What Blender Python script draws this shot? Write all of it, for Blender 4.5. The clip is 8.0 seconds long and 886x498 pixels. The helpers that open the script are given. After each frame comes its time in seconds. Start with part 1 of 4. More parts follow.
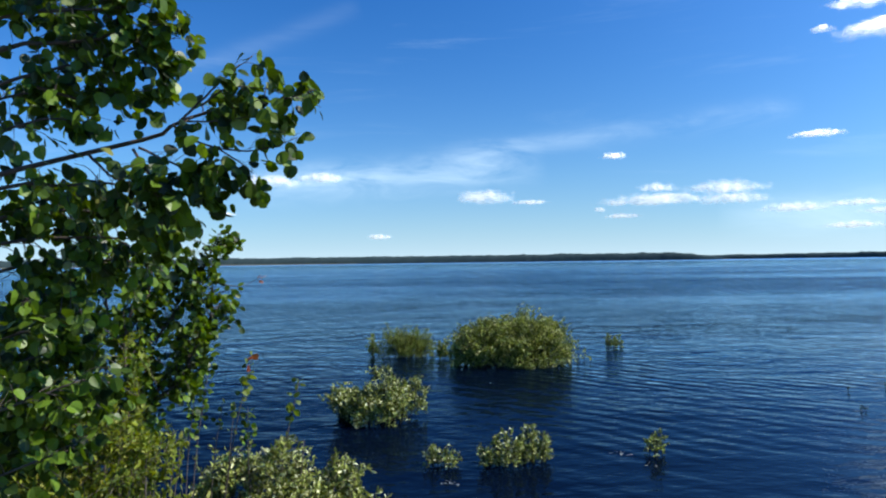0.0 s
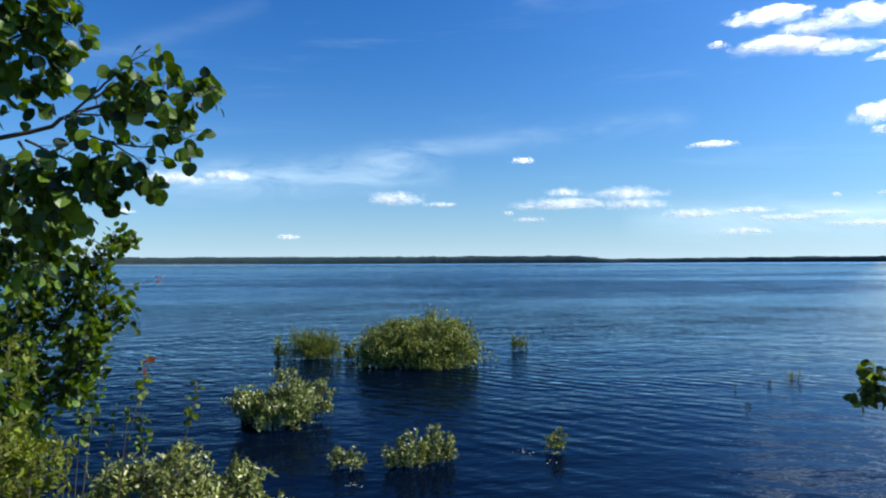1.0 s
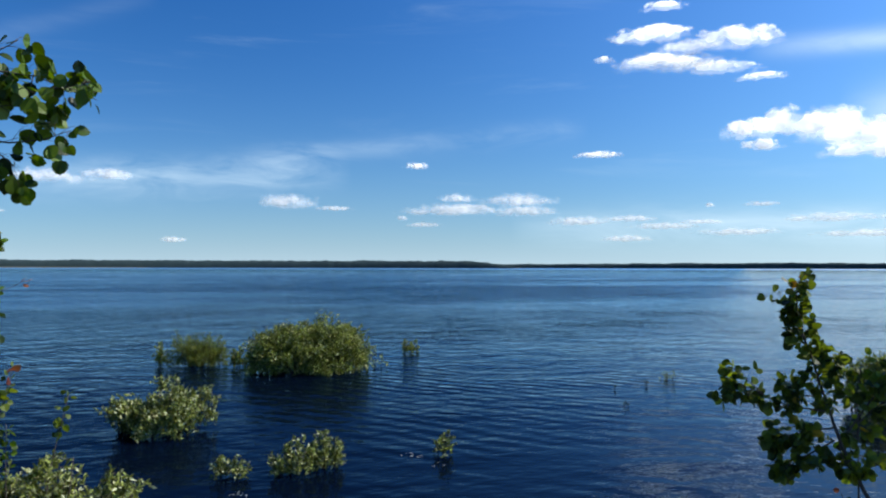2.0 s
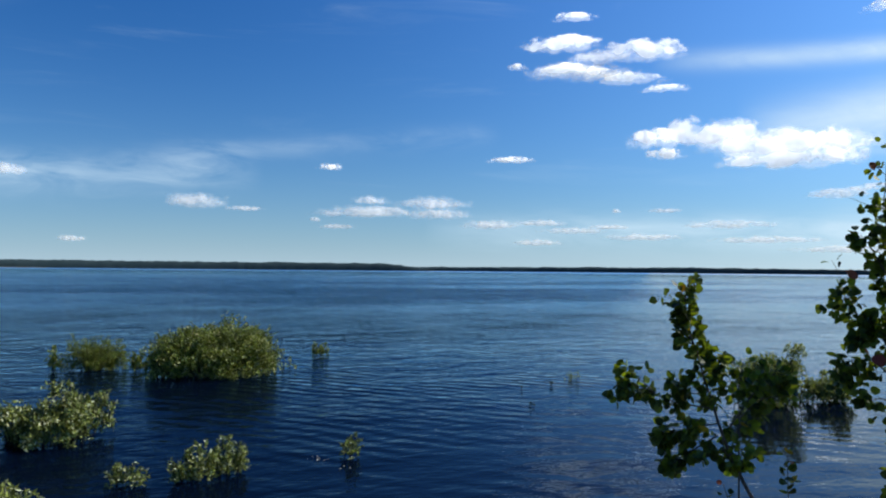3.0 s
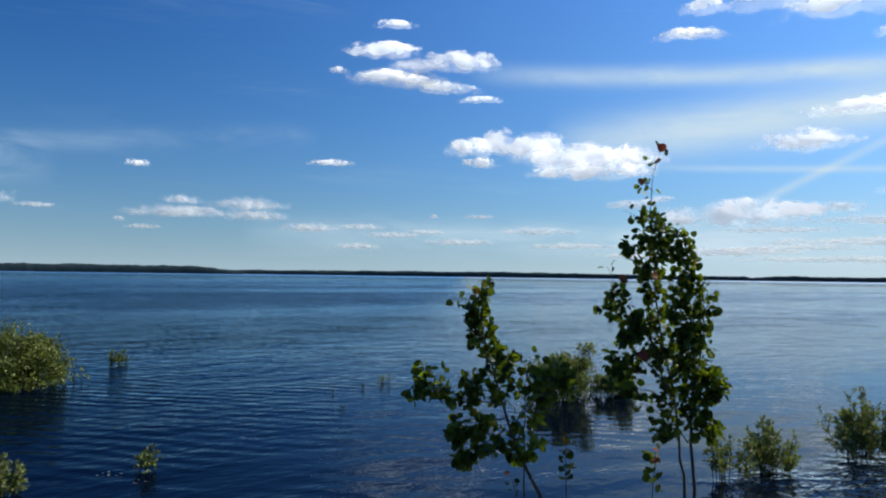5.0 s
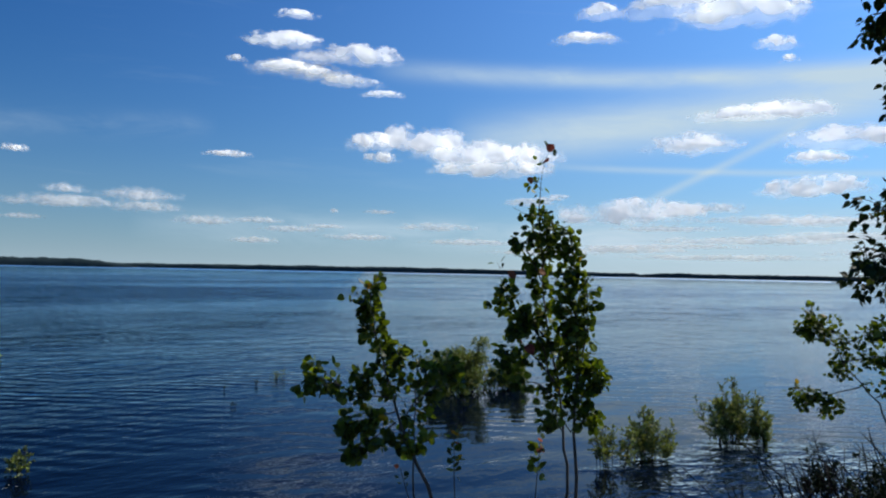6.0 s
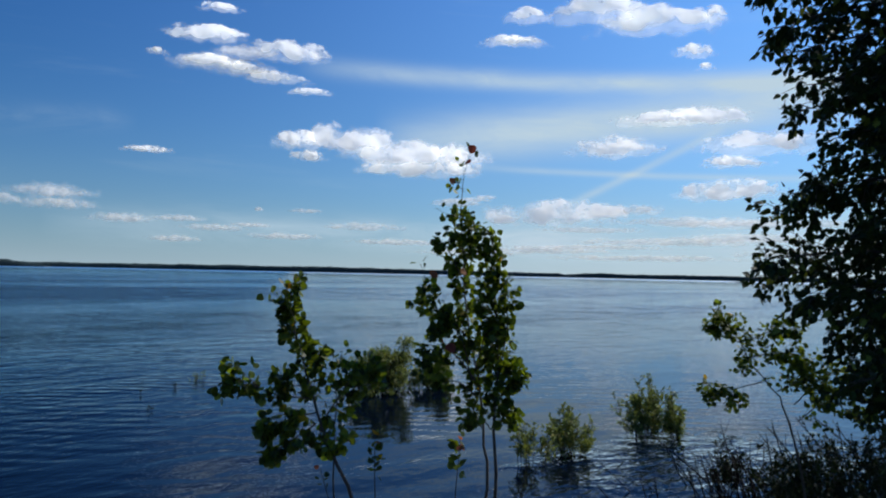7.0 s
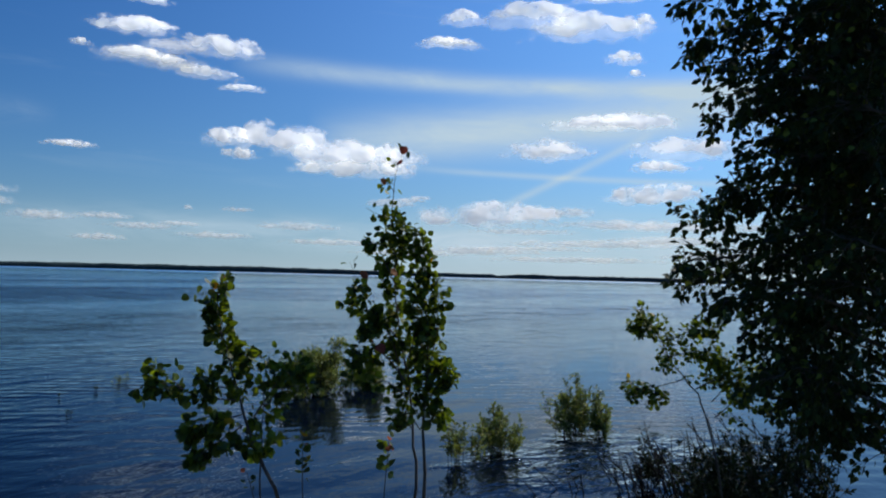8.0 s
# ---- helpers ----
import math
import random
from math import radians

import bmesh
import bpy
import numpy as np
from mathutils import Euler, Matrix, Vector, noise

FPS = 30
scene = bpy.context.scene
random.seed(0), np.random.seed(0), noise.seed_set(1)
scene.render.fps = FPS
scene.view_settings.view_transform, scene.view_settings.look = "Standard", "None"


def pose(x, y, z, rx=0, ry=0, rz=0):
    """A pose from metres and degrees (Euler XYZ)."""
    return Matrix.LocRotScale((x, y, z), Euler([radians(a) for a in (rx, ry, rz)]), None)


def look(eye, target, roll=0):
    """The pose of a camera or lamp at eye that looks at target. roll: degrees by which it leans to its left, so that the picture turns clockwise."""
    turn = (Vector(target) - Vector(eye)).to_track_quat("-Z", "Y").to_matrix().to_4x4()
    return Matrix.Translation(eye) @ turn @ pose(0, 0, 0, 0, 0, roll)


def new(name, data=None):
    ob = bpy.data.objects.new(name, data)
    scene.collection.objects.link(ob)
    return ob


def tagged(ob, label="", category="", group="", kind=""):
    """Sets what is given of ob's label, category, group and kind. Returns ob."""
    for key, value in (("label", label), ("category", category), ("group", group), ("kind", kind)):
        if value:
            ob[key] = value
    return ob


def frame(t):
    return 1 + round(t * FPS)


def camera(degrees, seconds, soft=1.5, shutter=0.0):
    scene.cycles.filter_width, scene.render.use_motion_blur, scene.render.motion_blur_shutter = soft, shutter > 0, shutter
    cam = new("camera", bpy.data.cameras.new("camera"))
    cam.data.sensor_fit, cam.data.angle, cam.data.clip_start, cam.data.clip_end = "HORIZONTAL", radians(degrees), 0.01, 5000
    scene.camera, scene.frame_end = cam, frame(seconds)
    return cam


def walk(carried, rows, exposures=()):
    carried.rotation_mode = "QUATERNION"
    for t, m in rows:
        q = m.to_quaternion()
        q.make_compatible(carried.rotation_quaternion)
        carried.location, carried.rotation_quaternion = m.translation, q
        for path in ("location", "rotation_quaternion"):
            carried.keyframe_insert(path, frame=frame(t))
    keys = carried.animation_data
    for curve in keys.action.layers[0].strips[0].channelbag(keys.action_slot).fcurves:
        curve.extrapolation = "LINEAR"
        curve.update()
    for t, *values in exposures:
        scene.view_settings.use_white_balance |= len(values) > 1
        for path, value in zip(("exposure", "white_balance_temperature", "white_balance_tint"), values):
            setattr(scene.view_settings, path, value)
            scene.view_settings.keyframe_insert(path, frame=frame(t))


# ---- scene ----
cam = camera(61.14, 8.0, soft=2.1)
# the lake's surface is z = 0; the phone is held at arm's length while its holder turns to the right on the bank
EYE = 2.2
ROWS = [
    # t, x, y, yaw, pitch, lean
    (0.0, 0.0, 0.0, 0.06, 0.99, 0.74),
    (0.5, 0.016, -0.014, -2.97, 0.98, 0.45),
    (1.0, 0.032, -0.029, -6.80, 1.05, 0.22),
    (1.5, 0.047, -0.048, -11.08, 1.26, 0.05),
    (3.0, 0.098, -0.129, -21.53, 1.63, -0.54),
    (3.5, 0.122, -0.155, -24.66, 1.83, -0.72),
    (4.0, 0.141, -0.180, -27.70, 1.91, -0.71),
    (4.5, 0.154, -0.211, -31.47, 2.04, -0.83),
    (5.0, 0.167, -0.243, -35.29, 2.06, -0.78),
    (6.5, 0.204, -0.322, -46.00, 1.80, -1.28),
    (7.0, 0.209, -0.341, -48.44, 1.92, -1.22),
    (7.5, 0.212, -0.357, -51.13, 2.02, -1.42),
    (8.0, 0.212, -0.374, -53.46, 2.09, -1.47),
]
EXPOSURES = [(0.0, 0.55), (1.5, 0.34), (3.0, 0.03), (4.0, -0.08), (5.0, -0.20), (6.5, -0.37), (8.0, -0.42)]
walk(cam, [(t, pose(x, y, EYE, 90 + pitch, lean, yaw)) for t, x, y, yaw, pitch, lean in ROWS], EXPOSURES)

# ---- light ----
SUN_AZIMUTH, SUN_HEIGHT = 98.0, 46.0  # clockwise from the first view's direction, above the horizon


def bearing(az, el, d, origin):
    """A place d metres off, seen from origin at a compass turn az (clockwise from +y) and a height el, in degrees."""
    a, e = radians(az), radians(el)
    return Vector(origin) + d * Vector((math.sin(a) * math.cos(e), math.cos(a) * math.cos(e), math.sin(e)))


BANK_A = (0.02, -0.01, EYE)   # where the walk begins
BANK_M = (0.167, -0.243, EYE)
BANK_B = (0.212, -0.357, EYE)   # where it ends

sun = new("sun", bpy.data.lights.new("sun", "SUN"))
sun.data.energy, sun.data.angle, sun.data.color = 5.0, radians(0.55), (1.0, 0.95, 0.86)
sun.matrix_world = look(bearing(SUN_AZIMUTH, SUN_HEIGHT, 100, (0, 0, 0)), (0, 0, 0))


def nodes_of(owner):
    owner.use_nodes = True
    owner.node_tree.nodes.clear()
    tree = owner.node_tree

    def add(kind, links=(), operation="", use_clamp=False, data_type="", blend_type="", interpolation_type="", vector_type="", attribute_name=""):
        n = tree.nodes.new(kind)
        if operation:
            n.operation = operation
        if use_clamp:
            n.use_clamp = True
        if data_type:
            n.data_type = data_type
        if blend_type:
            n.blend_type = blend_type
        if interpolation_type:
            n.interpolation_type = interpolation_type
        if vector_type:
            n.vector_type = vector_type
        if attribute_name:
            n.attribute_name = attribute_name
        for slot, source in dict(links).items():
            if isinstance(source, bpy.types.NodeSocket):
                tree.links.new(source, n.inputs[slot])
            else:
                n.inputs[slot].default_value = source
        return n
    return tree, add


def maths(add, op, a, b=0.0, c=0.0, clamp=False):
    return add("ShaderNodeMath", {0: a, 1: b, 2: c}, operation=op, use_clamp=clamp).outputs[0]


def make_world():
    world = bpy.data.worlds.new("sky")
    scene.world = world
    tree, add = nodes_of(world)
    sky = add("ShaderNodeTexSky")
    sky.sky_type, sky.sun_disc = "NISHITA", False
    sky.sun_elevation, sky.sun_rotation = radians(SUN_HEIGHT), radians(SUN_AZIMUTH)
    sky.altitude, sky.air_density, sky.dust_density, sky.ozone_density = 0.0, 1.0, 1.2, 3.0
    # thin clear air: paler low down, deep blue overhead
    climb = add("ShaderNodeSeparateXYZ", {0: add("ShaderNodeTexCoord").outputs["Generated"]}).outputs[2]
    lofty = add("ShaderNodeMapRange", {"Value": climb, 1: 0.12, 2: 0.62, 3: 0.0, 4: 1.0}).outputs[0]
    tint = add("ShaderNodeMix", {0: lofty, 6: (0.27, 0.98, 1.72, 1), 7: (0.07, 0.68, 1.64, 1)}, data_type="RGBA")
    rich = add("ShaderNodeMix", {0: 1.0, 6: sky.outputs[0], 7: tint.outputs[2]}, data_type="RGBA", blend_type="MULTIPLY")
    # the sky is deepest a quarter turn away from the sun
    to_sun = bearing(SUN_AZIMUTH, SUN_HEIGHT, 1, (0, 0, 0))
    near_sun = add("ShaderNodeVectorMath", {0: add("ShaderNodeTexCoord").outputs["Generated"], 1: to_sun}, operation="DOT_PRODUCT").outputs["Value"]
    depth = maths(add, "MULTIPLY_ADD", maths(add, "MULTIPLY", near_sun, near_sun), 0.72, 0.61)
    rich = add("ShaderNodeMix", {0: 1.0, 6: rich.outputs[2], 7: add("ShaderNodeCombineXYZ", {0: depth, 1: depth, 2: depth}).outputs[0]}, data_type="RGBA", blend_type="MULTIPLY")
    # thin high cloud: long soft streaks over the whole sky
    way = add("ShaderNodeTexCoord").outputs["Generated"]
    xyz = add("ShaderNodeSeparateXYZ", {0: way})
    az = maths(add, "MULTIPLY", maths(add, "ARCTAN2", xyz.outputs[0], xyz.outputs[1]), 180 / math.pi)
    el = maths(add, "MULTIPLY", maths(add, "ARCSINE", xyz.outputs[2]), 180 / math.pi)
    flat = add("ShaderNodeCombineXYZ", {0: az, 1: el})
    fibre = add("ShaderNodeTexNoise", {"Vector": add("ShaderNodeMapping", {"Vector": flat.outputs[0], "Rotation": (0, 0, radians(4)),
                "Scale": (0.05, 0.42, 1)}).outputs[0], "Scale": 1.0, "Detail": 6.0, "Roughness": 0.62, "Distortion": 0.7}).outputs[0]
    soft = add("ShaderNodeTexNoise", {"Vector": add("ShaderNodeMapping", {"Vector": flat.outputs[0], "Location": (3, 8, 0),
               "Scale": (0.09, 0.22, 1)}).outputs[0], "Scale": 1.0, "Detail": 4.0, "Roughness": 0.5}).outputs[0]
    total = maths(add, "MULTIPLY", add("ShaderNodeMapRange", {"Value": fibre, 1: 0.54, 2: 0.85, 3: 0.0, 4: 0.22},
                                       interpolation_type="SMOOTHSTEP").outputs[0], soft)

    wisp = add("ShaderNodeTexNoise", {"Vector": add("ShaderNodeMapping", {"Vector": flat.outputs[0], "Rotation": (0, 0, radians(-8)), "Location": (5, 2, 0),
               "Scale": (0.16, 0.55, 1)}).outputs[0], "Scale": 1.0, "Detail": 7.0, "Roughness": 0.6, "Distortion": 0.9}).outputs[0]

    def streak(a0, e0, a1, e1, thick, strength, fluff):
        nonlocal total
        turn = math.atan2(e1 - e0, a1 - a0)
        half = math.hypot(a1 - a0, e1 - e0) / 2
        local = add("ShaderNodeMapping", {"Vector": flat.outputs[0], "Location": ((a0 + a1) / 2, (e0 + e1) / 2, 0),
                    "Rotation": (0, 0, turn), "Scale": (half, thick, 1)}, vector_type="TEXTURE").outputs[0]
        part = add("ShaderNodeSeparateXYZ", {0: local})
        along = maths(add, "SUBTRACT", 1.0, maths(add, "POWER", maths(add, "ABSOLUTE", part.outputs[0]), 4.0), clamp=True)
        across = maths(add, "POWER", 2.718, maths(add, "MULTIPLY", maths(add, "POWER", part.outputs[1], 2.0), -1.6))
        wool = add("ShaderNodeMapRange", {"Value": fibre, 1: 0.5 - fluff, 2: 0.62, 3: 1 - min(1.0, fluff * 3), 4: 1.0}).outputs[0]
        torn = add("ShaderNodeMapRange", {"Value": wisp, 1: 0.30, 2: 0.62, 3: 1 - min(1.0, fluff * 4), 4: 1.15}).outputs[0]
        mask = maths(add, "MULTIPLY", maths(add, "MULTIPLY", along, across), maths(add, "MULTIPLY", maths(add, "MULTIPLY", wool, strength), torn))
        total = maths(add, "ADD", total, mask, clamp=True)

    haze = maths(add, "MULTIPLY", maths(add, "POWER", 2.718, maths(add, "MULTIPLY", maths(add, "MAXIMUM", el, 0.0), -0.25)), 0.60)
    sunward = maths(add, "POWER", maths(add, "MAXIMUM", near_sun, 0.0), 2.4)
    low_air = maths(add, "POWER", 2.718, maths(add, "MULTIPLY", maths(add, "MAXIMUM", el, 0.0), -0.055))
    haze = maths(add, "MULTIPLY_ADD", maths(add, "POWER", 2.718, maths(add, "MULTIPLY", maths(add, "MAXIMUM", el, 0.0), -0.09)), 0.05, haze)
    haze = maths(add, "ADD", haze, maths(add, "MULTIPLY", maths(add, "MULTIPLY", sunward, low_air), 0.80), clamp=True)
    air = add("ShaderNodeMix", {0: maths(add, "MULTIPLY", sunward, 1.6, clamp=True), 6: (6.7, 8.6, 9.8, 1), 7: (8.1, 9.1, 9.7, 1)}, data_type="RGBA")
    hazy = add("ShaderNodeMix", {0: haze, 6: rich.outputs[2], 7: air.outputs[2]}, data_type="RGBA")
    streak(43, 9.8, 80, 13.0, 2.1, 1.0, 0.03)
    streak(37, 15.2, 80, 13.6, 0.85, 0.78, 0.06)
    streak(50, 8.2, 80, 6.8, 0.30, 0.55, 0.05)
    streak(57, 5.0, 69, 10.8, 0.36, 0.55, 0.05)
    streak(-16, 5.6, 8, 7.4, 1.5, 0.46, 0.25)
    streak(0, 8.2, 26, 10.4, 1.0, 0.20, 0.25)
    streak(-20, 13.5, -6, 19.0, 0.8, 0.08, 0.14)
    streak(48, 2.4, 95, 2.4, 2.6, 0.85, 0.12)
    streak(20, 3.0, 62, 2.6, 1.5, 0.62, 0.18)
    streak(-70, 9.0, -30, 12.0, 2.0, 0.3, 0.14)
    streak(90, 12.0, 140, 16.0, 2.5, 0.4, 0.14)
    mixed = add("ShaderNodeMix", {0: total, 6: hazy.outputs[2], 7: (6.7, 8.6, 10.1, 1)}, data_type="RGBA")
    back = add("ShaderNodeBackground", {"Color": mixed.outputs[2], "Strength": 0.098})
    out = add("ShaderNodeOutputWorld")
    tree.links.new(back.outputs[0], out.inputs[0])


make_world()

# ---- materials ----


def leaf_material(name, dark, light, odd, translucency=0.42, gloss=0.42, odd_share=0.03, shine=0.32):
    """Leaves: each one its own green between dark and light, a few of the odd colour; light shines through them."""
    m = bpy.data.materials.new(name)
    tree, add = nodes_of(m)
    island = add("ShaderNodeNewGeometry").outputs["Random Per Island"]
    own = add("ShaderNodeObjectInfo").outputs["Random"]
    chance = maths(add, "FRACT", maths(add, "ADD", island, own))
    ramp = add("ShaderNodeValToRGB", {0: chance})
    r = ramp.color_ramp
    r.elements[0].position, r.elements[0].color = 0.0, (*dark, 1)
    r.elements[1].position, r.elements[1].color = 1.0 - odd_share - 0.01, (*light, 1)
    e = r.elements.new(1.0 - odd_share)
    e.color = (*odd, 1)
    place = add("ShaderNodeTexCoord").outputs["Object"]
    blot = add("ShaderNodeTexNoise", {"Vector": place, "Scale": 90.0, "Detail": 3.0}).outputs[0]
    patch = add("ShaderNodeTexNoise", {"Vector": place, "Scale": 2.2, "Detail": 2.0}).outputs[0]
    value = maths(add, "ADD", maths(add, "MULTIPLY", blot, 0.5), maths(add, "MULTIPLY", patch, 0.9))
    tone = add("ShaderNodeHueSaturation", {"Hue": 0.5, "Saturation": 1.0, "Value": maths(add, "ADD", value, 0.32), "Color": ramp.outputs[0]})
    bump = add("ShaderNodeBump", {"Strength": 0.25, "Distance": 0.002, "Height": blot})
    skin = add("ShaderNodeBsdfPrincipled", {"Base Color": tone.outputs[0], "Roughness": gloss, "IOR": 1.38, "Specular IOR Level": shine, "Normal": bump.outputs[0]})
    lit = add("ShaderNodeHueSaturation", {"Hue": 0.485, "Saturation": 1.15, "Value": 1.5, "Color": tone.outputs[0]})
    glow = add("ShaderNodeBsdfTranslucent", {"Color": lit.outputs[0]})
    mix = add("ShaderNodeMixShader", {0: translucency, 1: skin.outputs[0], 2: glow.outputs[0]})
    out = add("ShaderNodeOutputMaterial")
    tree.links.new(mix.outputs[0], out.inputs[0])
    return m


def rough_material(name, a, b, scale, roughness=0.85, bump=0.5, stretch=(1, 1, 1), distance=0.01, shine=0.5):
    """Bark, earth, far woods: two colours mixed at two scales, with relief."""
    m = bpy.data.materials.new(name)
    tree, add = nodes_of(m)
    place = add("ShaderNodeMapping", {"Vector": add("ShaderNodeTexCoord").outputs["Object"], "Scale": stretch}).outputs[0]
    big = add("ShaderNodeTexNoise", {"Vector": place, "Scale": scale, "Detail": 3.0}).outputs[0]
    fine = add("ShaderNodeTexNoise", {"Vector": place, "Scale": scale * 9, "Detail": 5.0, "Roughness": 0.65}).outputs[0]
    both = maths(add, "ADD", maths(add, "MULTIPLY", big, 0.6), maths(add, "MULTIPLY", fine, 0.4))
    sharp = add("ShaderNodeMapRange", {"Value": both, 1: 0.36, 2: 0.64}).outputs[0]
    col = add("ShaderNodeMix", {0: sharp, 6: (*a, 1), 7: (*b, 1)}, data_type="RGBA")
    rel = add("ShaderNodeBump", {"Strength": bump, "Distance": distance, "Height": both})
    skin = add("ShaderNodeBsdfPrincipled", {"Base Color": col.outputs[2], "Roughness": roughness, "Specular IOR Level": shine, "Normal": rel.outputs[0]})
    out = add("ShaderNodeOutputMaterial")
    tree.links.new(skin.outputs[0], out.inputs[0])
    return m


def water_material():
    m = bpy.data.materials.new("lake_water")
    tree, add = nodes_of(m)
    place = add("ShaderNodeTexCoord").outputs["Object"]

    def ripple(scale, turn, stretch, detail, where=place):
        v = add("ShaderNodeMapping", {"Vector": where, "Rotation": (0, 0, radians(turn)), "Scale": (stretch, 1, 1)}).outputs[0]
        return add("ShaderNodeTexNoise", {"Vector": v, "Scale": scale, "Detail": detail, "Roughness": 0.55, "Distortion": 0.35}).outputs[0]

    # cat's paws: calmer and rougher stretches of the lake
    calm = add("ShaderNodeMapRange", {"Value": ripple(0.045, -20, 0.35, 4), 1: 0.36, 2: 0.62, 3: 0.35, 4: 1.35}).outputs[0]
    h = maths(add, "MULTIPLY", ripple(1.9, -52, 0.55, 3), 0.046)
    h = maths(add, "ADD", h, maths(add, "MULTIPLY", ripple(4.6, 12, 0.6, 3), 0.028))
    h = maths(add, "ADD", h, maths(add, "MULTIPLY", ripple(0.7, -40, 0.55, 3), 0.07))

    def wave_train(turn, scale):
        v = add("ShaderNodeMapping", {"Vector": place, "Rotation": (0, 0, radians(turn))}).outputs[0]
        bands = add("ShaderNodeTexWave", {"Vector": v, "Scale": scale, "Distortion": 6.0, "Detail": 3.0, "Detail Scale": 0.5})
        bands.wave_type, bands.bands_direction = "BANDS", "Y"
        return bands.outputs["Fac"]

    patchy = add("ShaderNodeMapRange", {"Value": ripple(0.28, 35, 0.8, 2), 1: 0.42, 2: 0.6}).outputs[0]
    h = maths(add, "ADD", h, maths(add, "MULTIPLY", maths(add, "MULTIPLY", wave_train(48, 0.8), patchy), 0.015))
    h = maths(add, "ADD", h, maths(add, "MULTIPLY", wave_train(-18, 0.55), 0.002))
    away = add("ShaderNodeVectorMath", {0: place}, operation="LENGTH").outputs["Value"]
    open_water = add("ShaderNodeMapRange", {"Value": away, 1: 9.0, 2: 42.0, 3: 0.65, 4: 2.8}, interpolation_type="SMOOTHSTEP").outputs[0]
    # the bank on the sunny side shelters its water from the wind
    xyz = add("ShaderNodeSeparateXYZ", {0: place})
    lee = add("ShaderNodeMapRange", {"Value": maths(add, "MULTIPLY_ADD", xyz.outputs[1], -0.75, xyz.outputs[0]), 1: -6.0, 2: 3.5, 3: 1.0, 4: 0.5}, interpolation_type="SMOOTHSTEP").outputs[0]
    h = maths(add, "MULTIPLY", h, lee)
    level_out = add("ShaderNodeMapRange", {"Value": away, 1: 60.0, 2: 420.0, 3: 1.0, 4: 0.3}, interpolation_type="SMOOTHSTEP").outputs[0]
    h = maths(add, "MULTIPLY", maths(add, "MULTIPLY", h, calm), maths(add, "MULTIPLY", open_water, level_out))
    # the stems in the shallows break the swell into short steep chop that glitters
    chop_place = add("ShaderNodeMapping", {"Vector": place, "Location": (9.1, 3.3, 0), "Rotation": (0, 0, radians(-25)), "Scale": (2.6, 1.5, 1)}, vector_type="TEXTURE").outputs[0]
    chop = add("ShaderNodeMapRange", {"Value": maths(add, "ADD", add("ShaderNodeVectorMath", {0: chop_place}, operation="LENGTH").outputs["Value"],
               maths(add, "MULTIPLY_ADD", ripple(1.1, 20, 0.6, 3), 1.6, -0.8)), 1: 1.05, 2: 0.45}, interpolation_type="SMOOTHSTEP").outputs[0]
    h = maths(add, "ADD", h, maths(add, "MULTIPLY", maths(add, "MULTIPLY", ripple(6.5, 75, 0.55, 2), chop), 0.085))
    bump = add("ShaderNodeBump", {"Strength": 1.0, "Distance": 1.0, "Height": h})
    # waves too small to tell apart show as gloss spread wide; far out the eye grazes their calm tops
    spread = add("ShaderNodeMapRange", {"Value": away, 1: 12.0, 2: 60.0, 3: 0.03, 4: 0.14}, interpolation_type="SMOOTHSTEP").outputs[0]
    lull = add("ShaderNodeMapRange", {"Value": away, 1: 55.0, 2: 420.0, 3: 1.0, 4: 0.28}, interpolation_type="SMOOTHSTEP").outputs[0]
    spread = maths(add, "MULTIPLY", maths(add, "MULTIPLY", spread, lull), add("ShaderNodeMapRange", {"Value": calm, 1: 0.35, 2: 1.35, 3: 0.7, 4: 1.1}).outputs[0])
    # strength of the reflected sky is painted by distance: weak near, stronger out
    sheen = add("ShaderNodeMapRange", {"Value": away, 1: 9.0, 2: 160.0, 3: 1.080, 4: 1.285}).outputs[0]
    # and painted stronger on the side towards the sun
    sunward_side = add("ShaderNodeMapRange", {"Value": lee, 1: 1.0, 2: 0.5, 3: 0.0, 4: 1.0}).outputs[0]
    sheen = maths(add, "MULTIPLY_ADD", sunward_side, 0.15, sheen)
    # weaker reflection painted as a dim stretch along the other bank
    dim_patch = maths(add, "MULTIPLY", add("ShaderNodeMapRange", {"Value": xyz.outputs[0], 1: -0.8, 2: -3.0}, interpolation_type="SMOOTHSTEP").outputs[0],
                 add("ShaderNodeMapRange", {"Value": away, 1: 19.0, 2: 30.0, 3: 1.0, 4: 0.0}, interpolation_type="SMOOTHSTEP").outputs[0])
    sheen = maths(add, "MULTIPLY_ADD", dim_patch, -0.028, sheen)
    # the reflection itself is tinted: blue, more neutral on the sunward side
    hue = add("ShaderNodeMix", {0: sunward_side, 6: (0.52, 0.79, 1.0, 1), 7: (0.86, 0.91, 0.94, 1)}, data_type="RGBA")
    # far out wind roughens the lake; its glitter is painted as stronger reflection
    windy_gleam = add("ShaderNodeMapRange", {"Value": away, 1: 700.0, 2: 1100.0}, interpolation_type="SMOOTHSTEP").outputs[0]
    sheen = maths(add, "MULTIPLY_ADD", windy_gleam, 0.30, sheen)
    spread = maths(add, "MULTIPLY_ADD", windy_gleam, 0.24, spread)
    # a first breath of wind reaches in towards the bank, its streak painted likewise
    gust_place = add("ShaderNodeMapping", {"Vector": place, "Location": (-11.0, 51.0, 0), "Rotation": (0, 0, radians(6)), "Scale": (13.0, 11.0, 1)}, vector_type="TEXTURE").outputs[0]
